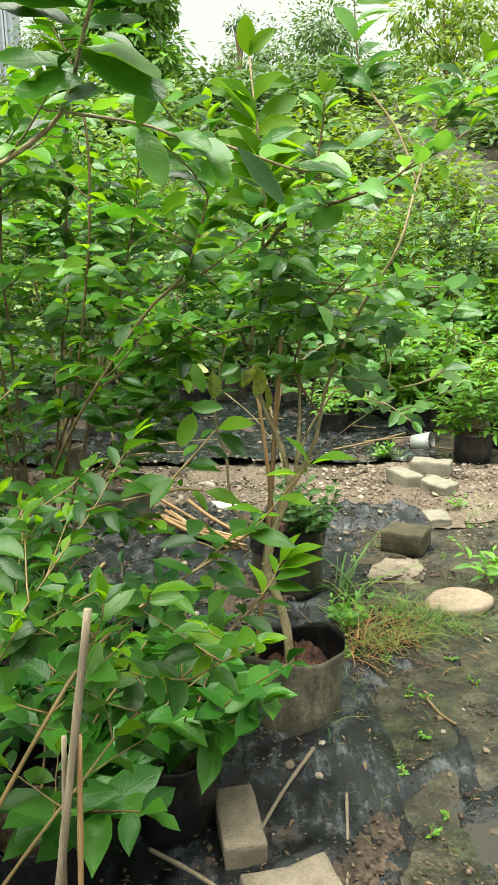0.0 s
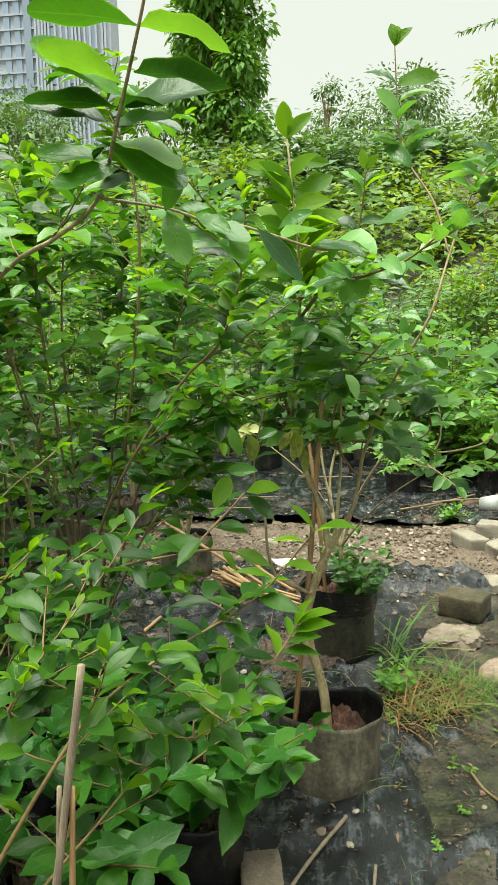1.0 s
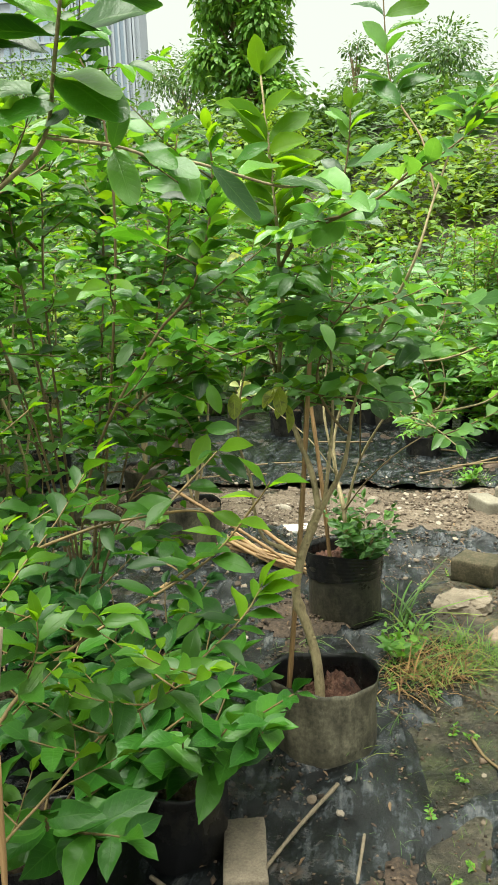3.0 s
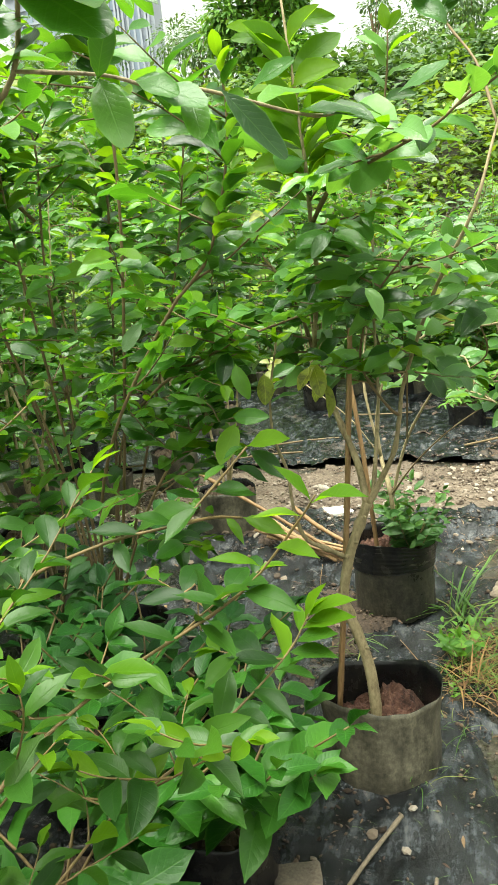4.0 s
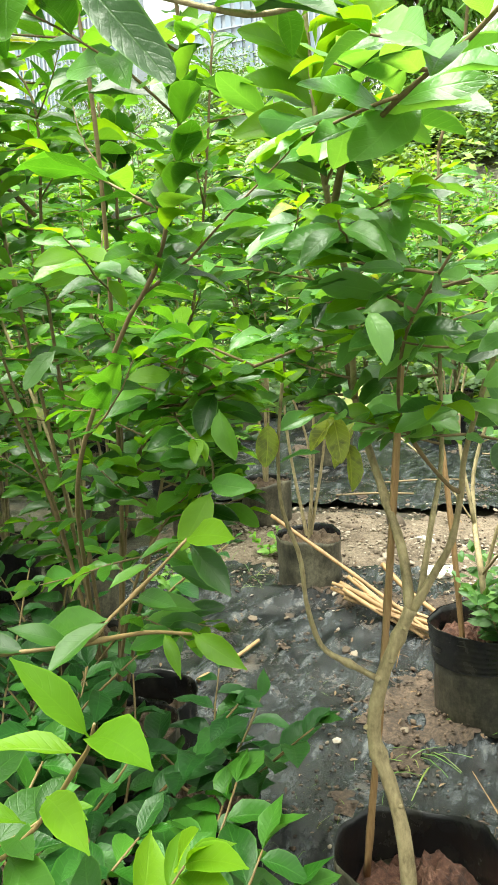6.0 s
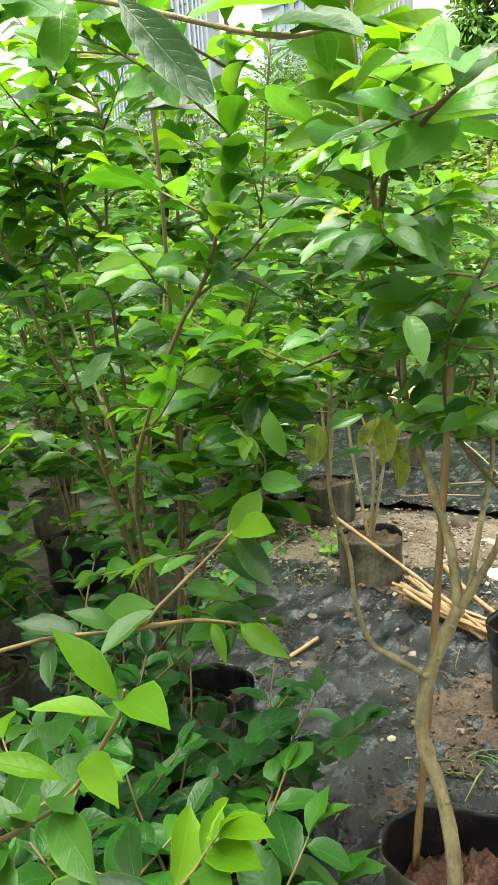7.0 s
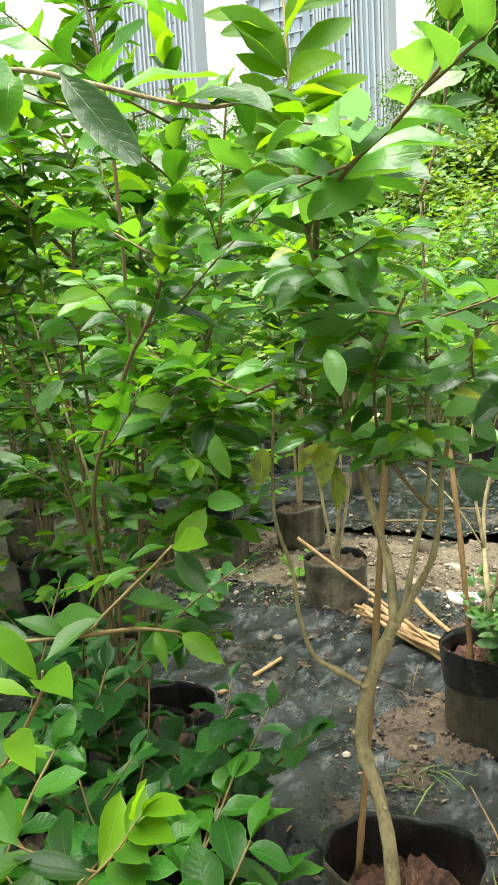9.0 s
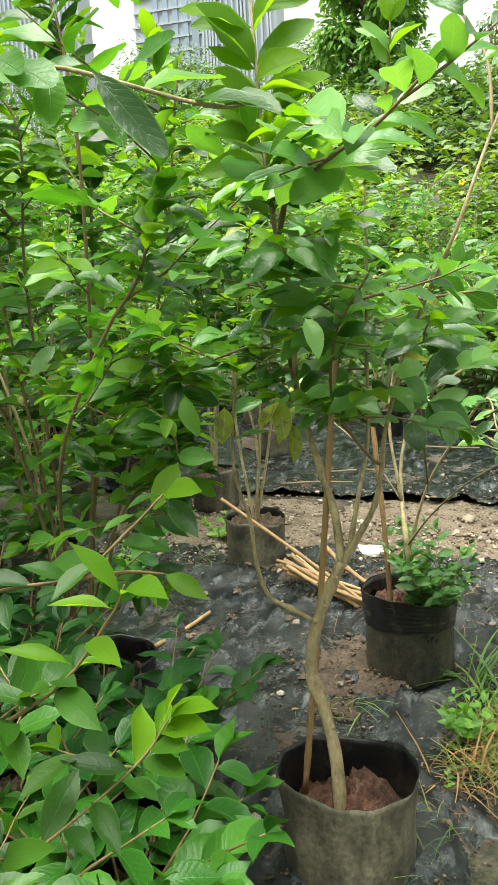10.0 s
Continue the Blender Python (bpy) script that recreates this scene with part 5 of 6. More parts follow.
def plant_foreground():
    """The leaning young plant at the near corner, with bright new shoots."""
    t = pot_plant((-0.32, 1.50), "leaning young plant with bright new shoots at the aisle edge", 0.14, 0.22, 23)
    rng = random.Random(55)
    b = (-0.30, 1.50, 0.22)
    raw = [
        [b, (-0.16, 1.46, 0.55), (-0.019, 1.5, 0.799), (0.031, 1.58, 0.856), (0.107, 1.68, 0.894), (0.263, 1.72, 0.985), (0.351, 1.71, 1.087), (0.38, 1.69, 1.13)],
        [b, (-0.15, 1.52, 0.44), (-0.061, 1.55, 0.556), (-0.01, 1.6, 0.604), (0.073, 1.66, 0.688), (0.2, 1.62, 0.793), (0.295, 1.58, 0.865)],
        [b, (-0.22, 1.50, 0.6), (-0.12, 1.55, 0.85), (-0.02, 1.62, 1.0)],
        [(0.073, 1.66, 0.688), (0.18, 1.74, 0.745), (0.29, 1.83, 0.83), (0.33, 1.865, 0.885)],
        [b, (-0.3, 1.62, 0.5), (-0.25, 1.75, 0.8), (-0.15, 1.85, 1.0)],
    ]
    lines = [sweep(l, 26) for l in raw]
    for l, a in zip(lines, (0.0048, 0.0042, 0.0036, 0.003, 0.0036)):
        stem_part(t, l, a, 0.0011, GREENTWIG, rng, "stem", 7)
    leaves, shoots = [], []
    for a, c, tag in (
        ((0.375, 1.69, 1.12), (0.47, 1.64, 1.165), "y"),
        ((0.375, 1.69, 1.12), (0.335, 1.66, 1.195), "y"),
        ((0.36, 1.70, 1.10), (0.29, 1.66, 1.12), "y"),
        ((0.32, 1.71, 1.055), (0.405, 1.66, 1.075), "y"),
        ((0.30, 1.71, 1.03), (0.235, 1.66, 1.075), "y"),
        ((0.27, 1.72, 0.99), (0.385, 1.66, 1.0), "g"),
        ((0.25, 1.72, 0.97), (0.165, 1.68, 1.01), "g"),
        ((0.21, 1.71, 0.95), (0.30, 1.64, 0.93), "g"),
        ((0.18, 1.70, 0.93), (0.09, 1.66, 0.98), "g"),
        ((0.13, 1.69, 0.90), (0.21, 1.62, 0.88), "g"),
        ((0.09, 1.66, 0.88), (0.0, 1.62, 0.93), "g"),
        ((0.325, 1.86, 0.88), (0.372, 1.83, 0.985), "y"),
        ((0.33, 1.865, 0.885), (0.42, 1.83, 0.965), "y"),
        ((0.32, 1.855, 0.87), (0.44, 1.81, 0.925), "y"),
        ((0.30, 1.84, 0.84), (0.41, 1.79, 0.87), "g"),
        ((0.29, 1.83, 0.83), (0.20, 1.77, 0.865), "g"),
        ((0.25, 1.80, 0.80), (0.35, 1.73, 0.80), "g"),
    ):
        fr = leaf_frame(a, np.subtract(c, a), (rng.uniform(-0.4, 0.5), -0.3, 0.8), 0.74 * math.dist(a, c))
        fr[:3, 0] *= 0.9
        shoots.append((fr, tag))
    leaves += along(lines[1], 0.07, rng, 0.036, 0.6, "g", 0.35, -0.25)
    leaves += along(lines[2], 0.07, rng, 0.036, 0.4, "g", 0.15)
    shoots += along(lines[3], 0.08, rng, 0.03, 0.3, "g", 0.3)
    leaves += along(lines[4], 0.07, rng, 0.036, 0.4, "g", 0.15)
    tw = side_shoots(lines[0], 9, (0.25, 0.72), (0.10, 0.2), rng, (0.0, 0.5), lean=(-0.6, 0.5)) + side_shoots(lines[1], 9, (0.35, 1.0), (0.10, 0.18), rng, (-0.1, 0.5), lean=(-0.3, 0.7)) + side_shoots(lines[2], 12, (0.3, 1), (0.12, 0.25), rng, lean=(-0.5, 0.2)) + side_shoots(lines[3], 3, (0.2, 0.7), (0.08, 0.13), rng, lean=(-0.4, 0.2)) + side_shoots(lines[4], 12, (0.4, 1), (0.12, 0.22), rng, lean=(-0.3, 0.0))
    twigs_part(t, tw, 0.0018, 0.001, GREENTWIG, single=True)
    for l in tw:
        leaves += along(l, 0.066, rng, 0.025, 0.1, "g", 0.12, -0.2)
    put_leaves(t, shoots, LANCE, 60)
    put_leaves(t, leaves, MIDS, 240)


def broad_plant(place, label, seed, height, spread, n, single, leaf=0.12, radius=0.12, bag=0.2, tag="b"):
    """A low plant with large, dark, glossy leaves."""
    t = pot_plant(place, label, radius, bag, seed, clean=True, group="low plants with dark leaves", ribs=7)
    rng = random.Random(seed)
    b = np.array((place[0], place[1], Z0 + bag * 0.8))
    leaves, lines = [], []
    for k in range(n):
        a = 6.28 * k / n + rng.uniform(-0.3, 0.3)
        way = (math.cos(a) * spread, math.sin(a) * spread, rng.uniform(0.5, 1.1))
        l = shoot(b, way, height * rng.uniform(0.7, 1.1), rng, -0.1, 0.1, 7)
        lines.append(l)
        leaves += along(l, 0.92 * leaf, rng, 0.034, 0.25, tag, 0.0, 0.12)
    for l in lines:
        stem_part(t, l, 0.0042, 0.002, GREENTWIG, rng, "stem", 5)
    put_leaves(t, leaves, BROADS, single)


nursery_tree()
bush_left()
tree_front_left()
plant_foreground()
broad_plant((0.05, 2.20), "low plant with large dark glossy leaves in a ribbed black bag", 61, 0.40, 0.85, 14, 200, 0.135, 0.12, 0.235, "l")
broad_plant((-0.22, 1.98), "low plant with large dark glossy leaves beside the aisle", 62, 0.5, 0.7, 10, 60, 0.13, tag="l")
broad_plant((-0.14, 2.80), "low drooping plant with dark green leaves on black sheet", 63, 0.36, 0.8, 7, 90, 0.12)
broad_plant((-0.38, 2.45), "low plant with dark green leaves among taller shrubs", 64, 0.5, 0.8, 6, 40, 0.11)

broad_plant((-0.62, 2.62), "low plant with dark green leaves below tall shrubs", 65, 0.6, 0.7, 9, 0, 0.10)
broad_plant((-0.72, 3.05), "low plant with dark green leaves below tall shrubs", 66, 0.65, 0.7, 9, 0, 0.10)
broad_plant((-0.28, 2.62), "low plant with dark green leaves on black sheet", 67, 0.5, 0.75, 6, 40, 0.10)


def arching_plant():
    """A thin plant whose long bent shoot ends in a spray of fresh leaves."""
    t = pot_plant((-0.56, 2.05), "thin plant with long arching shoots and fresh leaves", 0.13, 0.22, 24)
    rng = random.Random(58)
    b = (-0.55, 2.05, 0.2)
    raw = [
        [b, (-0.45, 2.03, 0.62), (-0.27, 2.03, 0.84), (-0.08, 2.07, 0.925), (0.072, 2.10, 0.954), (0.097, 2.13, 0.977), (0.152, 2.16, 1.032), (0.19, 2.18, 1.073)],
        [b, (-0.55, 2.1, 0.7), (-0.45, 2.2, 1.0), (-0.3, 2.3, 1.15)],
        [b, (-0.5, 1.95, 0.6), (-0.36, 1.88, 0.85), (-0.2, 1.86, 1.02)],
        [b, (-0.62, 2.0, 0.6), (-0.66, 1.95, 0.95), (-0.6, 1.9, 1.2)],
        [(0.06, 2.10, 0.95), (0.109, 2.19, 0.933), (0.153, 2.24, 0.914)],
    ]
    lines = [sweep(l, 26) for l in raw]
    leaves, spray = [], []
    for l in lines:
        stem_part(t, l, 0.0045, 0.002, GREENTWIG, rng, "stem", 6)
        leaves += along(l, 0.07, rng, 0.036, 0.5, "g", 0.25) if l[0][0] < -0.5 and l[-1][0] < 0 else []
    # the spray of pointed leaves at the end of the long shoot, base and tip
    for a, c, tag in (
        ((0.151, 2.150, 1.047), (0.132, 2.090, 1.038), "g"),
        ((0.191, 2.170, 1.074), (0.169, 2.110, 1.077), "g"),
        ((0.190, 2.180, 1.073), (0.280, 2.130, 1.110), "y"),
        ((0.194, 2.180, 1.066), (0.267, 2.150, 1.020), "g"),
        ((0.165, 2.170, 1.037), (0.225, 2.200, 1.001), "g"),
        ((0.099, 2.130, 0.977), (-0.033, 2.120, 0.933), "g"),
        ((0.102, 2.120, 0.978), (0.049, 2.050, 0.936), "g"),
        ((0.128, 2.210, 0.924), (0.174, 2.170, 0.903), "y"),
        ((0.155, 2.240, 0.914), (0.242, 2.200, 0.896), "y"),
        ((0.131, 2.150, 1.006), (0.197, 2.120, 1.003), "g"),
        ((0.120, 2.150, 0.997), (0.199, 2.180, 0.973), "g"),
        ((0.109, 2.190, 0.938), (0.105, 2.160, 0.970), "g"),
        ((0.06, 2.100, 0.95), (0.01, 2.05, 0.99), "g"),
        ((0.00, 2.085, 0.94), (-0.09, 2.06, 0.96), "g"),
        ((-0.05, 2.075, 0.93), (0.0, 2.02, 0.90), "g"),
    ):
        spray.append((leaf_frame(a, np.subtract(c, a), (rng.uniform(-0.3, 0.3), -0.45, 0.8), math.dist(a, c)), tag))
    put_leaves(t, spray, LANCE, 15)
    tw = []
    for l in lines[1:4]:
        tw += side_shoots(l, 7, (0.45, 1.0), (0.10, 0.2), rng, (-0.1, 0.5))
    for l in tw:
        leaves += along(l, 0.062, rng, 0.028, 0.1, "g", 0.2)
    twigs_part(t, tw, 0.002, 0.001, GREENTWIG)
    put_leaves(t, leaves, MIDS, 120)


arching_plant()


def tree_second():
    """The staked tree in the black bag behind the first one, with weeds in its bag."""
    rng = random.Random(202)
    t = pot_plant((0.375, 3.62), "young tree in a black ribbed bag with weeds growing in it", 0.15, 0.312, 9, red=True, collar=True, group="", name="potted_tree", fill=0.18, ribs=8)
    b = (0.40, 3.60, 0.24)
    raw = [
        [b, (0.385, 3.50, 0.547), (0.35, 3.63, 0.66), (0.34, 3.72, 0.80), (0.40, 3.75, 0.98), (0.55, 3.6, 1.12), (0.72, 3.4, 1.18)],
        [(0.385, 3.52, 0.52), (0.45, 3.5, 0.75), (0.56, 3.42, 0.95), (0.63, 3.3, 1.05), (0.66, 3.2, 0.98)],
        [(0.35, 3.62, 0.66), (0.30, 3.7, 0.95), (0.36, 3.8, 1.25), (0.5, 3.9, 1.5)],
        [(0.40, 3.75, 0.98), (0.58, 3.8, 1.1), (0.76, 3.9, 1.2), (0.80, 3.95, 1.36)],
        [(0.55, 3.6, 1.12), (0.72, 3.3, 1.14), (0.86, 3.05, 1.22), (0.92, 2.98, 1.30)],
        [(0.56, 3.42, 0.95), (0.68, 3.1, 0.96), (0.76, 2.95, 0.92)],
        [(0.56, 3.42, 0.95), (0.67, 3.36, 0.95), (0.74, 3.36, 0.98), (0.75, 3.38, 1.09), (0.70, 3.38, 1.25)],
        [(0.67, 3.36, 0.95), (0.82, 3.34, 0.97), (0.93, 3.34, 1.02), (1.0, 3.34, 1.17)],
        [(0.67, 3.36, 0.95), (0.74, 3.36, 0.88), (0.82, 3.34, 0.86)],
        [(0.35, 3.62, 0.66), (0.24, 3.66, 0.80), (0.08, 3.69, 0.93), (-0.04, 3.70, 1.01)],
    ]
    lines = [sweep(l, 24) for l in raw]
    for l, a in zip(lines, (0.011, 0.006, 0.006, 0.005, 0.005, 0.004, 0.004, 0.004, 0.003, 0.003)):
        stem_part(t, l, a, 0.0022, BARK, rng)
    leaves = []
    tw = []
    for l, n in zip(lines, (4, 3, 6, 4, 3, 2, 1, 2, 1, 0)):
        tw += side_shoots(l, n, (0.55, 1.0), (0.12, 0.24), rng, (-0.05, 0.5))
    for l in lines[:-1]:
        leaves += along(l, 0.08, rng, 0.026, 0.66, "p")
    pale = sweep([(0.56, 3.42, 0.95), (0.68, 3.05, 1.08), (0.655, 2.95, 1.20), (0.625, 2.90, 1.30), (0.59, 2.88, 1.40)], 20)
    nod = sweep([(0.45, 3.50, 0.75), (0.47, 3.15, 1.05), (0.50, 2.90, 1.14), (0.528, 2.82, 1.118)], 14)
    reach = sweep([(0.385, 3.50, 0.547), (0.47, 3.42, 0.68), (0.58, 3.36, 0.80), (0.69, 3.42, 0.86), (0.75, 3.42, 0.90)], 18)
    for l in (pale, nod, reach):
        stem_part(t, l, 0.0032, 0.0016, TWIG, rng)
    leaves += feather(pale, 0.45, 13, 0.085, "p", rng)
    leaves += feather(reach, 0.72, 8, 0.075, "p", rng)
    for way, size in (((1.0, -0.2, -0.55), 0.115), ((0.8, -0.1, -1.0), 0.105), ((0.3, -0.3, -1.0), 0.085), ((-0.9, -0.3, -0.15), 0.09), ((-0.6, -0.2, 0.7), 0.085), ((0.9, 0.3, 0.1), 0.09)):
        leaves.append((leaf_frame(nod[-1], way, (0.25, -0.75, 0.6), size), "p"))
    for k in range(9):
        p = lines[-1][23 - k // 2]
        leaves.append((leaf_frame(p, (rng.uniform(-1, 1), rng.uniform(-0.6, 0.3), rng.uniform(-0.4, 0.5)), (rng.uniform(-0.4, 0.4), -0.7, 0.6), rng.uniform(0.05, 0.085)), "c"))
    for l in tw:
        leaves += along(l, 0.076, rng, 0.026, 0.1, "p")
    twigs_part(t, tw, 0.0024, 0.0012, TWIG, single=True)
    put_leaves(t, leaves, SHAPES, 200)
    stick("bamboo_stake", (0.33, 3.55, 0.24), (0.25, 3.62, 1.0), 0.009, BAMBOO, "tan bamboo stake in the black ribbed bag", "stake", "", 0.01, 4, 78)


tree_second()


def weed_tuft(name, place, n, height, spread, leaf, shapes, material_tag, seed, label, z=None):
    """A weed of many small leaves on thin stalks."""
    rng = random.Random(seed)
    b = (place[0], place[1], floor_top(*place) if z is None else z)
    t = base_of(name, b, label, "weed", "weeds")
    lines, leaves = [], []
    for _ in range(n):
        a = rng.uniform(0, 6.28)
        l = shoot(b, (math.cos(a) * spread, math.sin(a) * spread, rng.uniform(0.5, 1.2)), height * rng.uniform(0.5, 1.1), rng, 0.1, 0.15, 5)
        lines.append(l)
        leaves += along(l, leaf, rng, leaf * 0.42, 0.15, material_tag)
    twigs_part(t, lines, 0.0022, 0.001, GREENTWIG, "brushwood")
    put_leaves(t, leaves, shapes, 0)


weed_tuft("weed", (0.445, 3.57), 26, 0.27, 0.62, 0.056, BROADS, "f", 71, "leafy green weed growing in the black bag", 0.30)
weed_tuft("weed", (0.60, 3.22), 5, 0.13, 0.7, 0.052, BROADS, "w", 72, "bright broad-leaved weed beside the dusty bag")
weed_tuft("weed", (0.56, 3.30), 6, 0.10, 0.8, 0.034, BROADS, "w", 73, "low green weed in wet mud")
weed_tuft("weed", (1.22, 3.72), 6, 0.22, 0.6, 0.07, SLIMS, "w", 74, "pale green seedling at the mud edge")
weed_tuft("weed", (1.05, 5.75), 7, 0.15, 0.9, 0.05, BROADS, "w", 75, "low green weed by the gravel")
weed_tuft("weed", (1.32, 4.6), 5, 0.10, 0.9, 0.04, SLIMS, "w", 76, "small green weed beside pale bricks")
weed_tuft("weed", (-0.75, 4.75), 8, 0.16, 0.8, 0.05, BROADS, "w", 77, "small green weed between the bags")
weed_tuft("weed", (-0.95, 4.2), 8, 0.16, 0.8, 0.05, BROADS, "w", 78, "small green weed on the black sheet")
_r = random.Random(81)
for k in range(26):
    x, y = _r.uniform(0.5, 1.35), _r.uniform(1.9, 4.4)
    weed_tuft("weed", (x, y), 3, 0.035, 1.0, 0.015, BROADS, "w", 300 + k, "tiny green seedling in wet mud")


def grass(name, spots, label, material, seed):
    rng = random.Random(seed)
    fr, pk = [], []
    for x, y, r, n, h in spots:
        for _ in range(n):
            a, d = rng.uniform(0, 6.28), r * math.sqrt(rng.random())
            px, py = x + d * math.cos(a), y + d * math.sin(a)
            b = rng.uniform(0, 6.28)
            lean = rng.uniform(0.4, 2.2)
            way = (math.cos(b) * lean, math.sin(b) * lean, 1)
            fr.append(leaf_frame((px, py, floor_top(px, py)), way, (-math.cos(b), -math.sin(b), 0.5), h * rng.uniform(0.4, 1.2)))
            pk.append(rng.randrange(len(BLADES)))
    ob = linked(name, leaf_cloud(name, fr, BLADES, pk), material)
    tagged(ob, label, "grass", kind="stuff")


grass("grass", ((0.76, 3.30, 0.20, 420, 0.10), (1.05, 3.30, 0.13, 160, 0.07), (0.5, 2.42, 0.3, 50, 0.03), (0.9, 2.5, 0.45, 260, 0.028), (1.05, 3.9, 0.3, 120, 0.03), (0.75, 2.0, 0.3, 90, 0.03), (-0.2, 3.4, 0.4, 60, 0.035), (0.1, 2.9, 0.25, 40, 0.035), (0.62, 3.12, 0.10, 60, 0.13), (0.95, 3.28, 0.10, 60, 0.09), (0.52, 2.78, 0.08, 18, 0.08), (0.45, 2.55, 0.04, 10, 0.08), (0.24, 3.3, 0.06, 14, 0.12), (0.62, 3.55, 0.06, 30, 0.26), (1.4, 4.55, 0.15, 50, 0.08), (0.95, 1.95, 0.1, 20, 0.06), (1.0, 2.7, 0.3, 30, 0.05), (-0.9, 4.5, 0.4, 90, 0.08), (1.1, 5.8, 0.15, 60, 0.1)), "thin green grass in wet mud", GRASS, 91)
grass("dry_grass", ((0.70, 3.24, 0.16, 340, 0.085), (0.9, 3.2, 0.3, 60, 0.07), (0.3, 3.9, 0.35, 40, 0.07), (0.6, 3.05, 0.1, 40, 0.14), (0.75, 3.1, 0.1, 30, 0.1), (0.9, 3.6, 0.35, 90, 0.06), (0.75, 4.2, 0.3, 60, 0.07), (0.55, 2.95, 0.12, 30, 0.06)), "dry straw-coloured grass clump in mud", STRAW, 92)


def litter():
    """Dead leaf scraps and bits strewn over sheet and mud."""
    rng = random.Random(93)
    fr, pk = [], []
    for _ in range(1900):
        x, y = rng.uniform(-1.2, 1.6), rng.uniform(1.8, 6.5)
        if mud_depth(x, y) < rng.uniform(-0.7, 0.1):
            continue
        b = rng.uniform(0, 6.28)
        fr.append(leaf_frame((x, y, floor_top(x, y) + 0.004 + max(0.0, 0.03 * mud_depth(x, y))), (math.cos(b), math.sin(b), rng.uniform(-0.1, 0.2)), (rng.uniform(-0.4, 0.4), rng.uniform(-0.4, 0.4), 1), rng.uniform(0.010, 0.032)))
        pk.append(rng.randrange(len(SLIMS)))
    ob = linked("leaf_litter", leaf_cloud("leaf_litter", fr, SLIMS, pk), DEADLEAF)
    tagged(ob, "dead brown leaf scraps scattered over sheet and mud", "leaf litter", kind="stuff")


litter()

# ---- rows of potted shrubs behind ----
def row_shrub(x, y, top, seed, stems=4, spread=0.34, label="leafy green potted shrub standing in a row", single=0, leaf=0.086, per=15, clean=False, bare=0.18, shapes=None, tag="m", young=0.06, radius=0.14, bag=0.24):
    t = pot_plant((x, y), label, radius, bag, seed, clean, fill=0.12, n=32)
    shrub(t, (x, y, Z0 + bag * 0.8), top - 0.2, seed, stems, spread, leaf, single=single, per=per, bare=bare, shapes=shapes or (ROWLEAF if y < 5.2 else COARSE), tag=tag, young=young, gap=0.024 if y < 5.2 else 0.034)


row_shrub(-0.45, 4.47, 2.0, 401, 4, 0.3, "tall shrub with bare lower stems in a dusty black bag", 60, bare=0.45)
row_shrub(-0.97, 5.30, 2.3, 402, 5, 0.4, "tall shrub with bare lower stems in a dusty black bag", 0, bare=0.4)
row_shrub(-1.22, 4.90, 0.75, 403, 3, 0.15, "small plant in a grey dusty bag", 0, per=4, radius=0.11)
row_shrub(-1.02, 6.72, 2.4, 404, 5, 0.4, "shrub in a grey bag on the far sheet", 0, bare=0.4)
row_shrub(-0.35, 7.5, 2.1, 405, 5, 0.4, "shrub in a black bag on the far sheet", 0, bare=0.4, clean=True)
_r = random.Random(500)
k = 0
for y in (2.9, 3.55, 4.2, 4.9, 5.7, 6.5, 7.4):
    for x in np.arange(-3.9 - 0.12 * y, -1.15 if y > 3.2 else -1.3, 0.66):
        if y > 4.6 and x > -1.6:
            continue
        k += 1
        row_shrub(x + _r.uniform(-0.14, 0.14), y + _r.uniform(-0.16, 0.16), _r.uniform(1.75, 2.15) + (0.35 if y > 4 else 0.0), 520 + k, 4, _r.uniform(0.28, 0.42), per=17, leaf=0.086 if y < 5.2 else 0.095, clean=_r.random() < 0.4)
row_shrub(-1.16, 2.93, 1.35, 473, 4, 0.34, per=12)
row_shrub(-0.85, 3.35, 2.05, 471, 3, 0.34, "leafy shrub in a black bag close to the aisle", 40, per=10)
row_shrub(-1.25, 3.95, 2.2, 472, 4, 0.34)
for x, y, h in ((-0.05, 8.1, 2.0), (0.5, 7.9, 1.7), (-1.6, 8.0, 2.2), (-0.9, 8.3, 2.2), (-2.2, 8.4, 2.5), (-2.8, 8.2, 2.4), (-3.4, 8.4, 2.5), (-0.45, 8.7, 2.4), (0.15, 8.7, 2.2), (-1.3, 8.8, 2.5)):
    k += 1
    row_shrub(x, y, h, 520 + k, 4, 0.35, "leafy green shrub beyond the far sheet", bare=0.2)

# ---- bright plants at the far right ----
FAR = "bright potted plants at the far edge"


def far_plant(x, y, top, seed, tag="w", stems=9, spread=0.32, leaf=0.10, shapes=None, label="bright green leafy plant in a black bag"):
    t = pot_plant((x, y), label, 0.13, 0.2, seed, True, group=FAR, fill=0.1, n=24)
    shrub(t, (x, y, Z0 + 0.16), top, seed, stems, spread, leaf, shapes or SLIMS, 0, 0.08, tag, 0.1, (0.12, 0.26), 10, GREENTWIG)


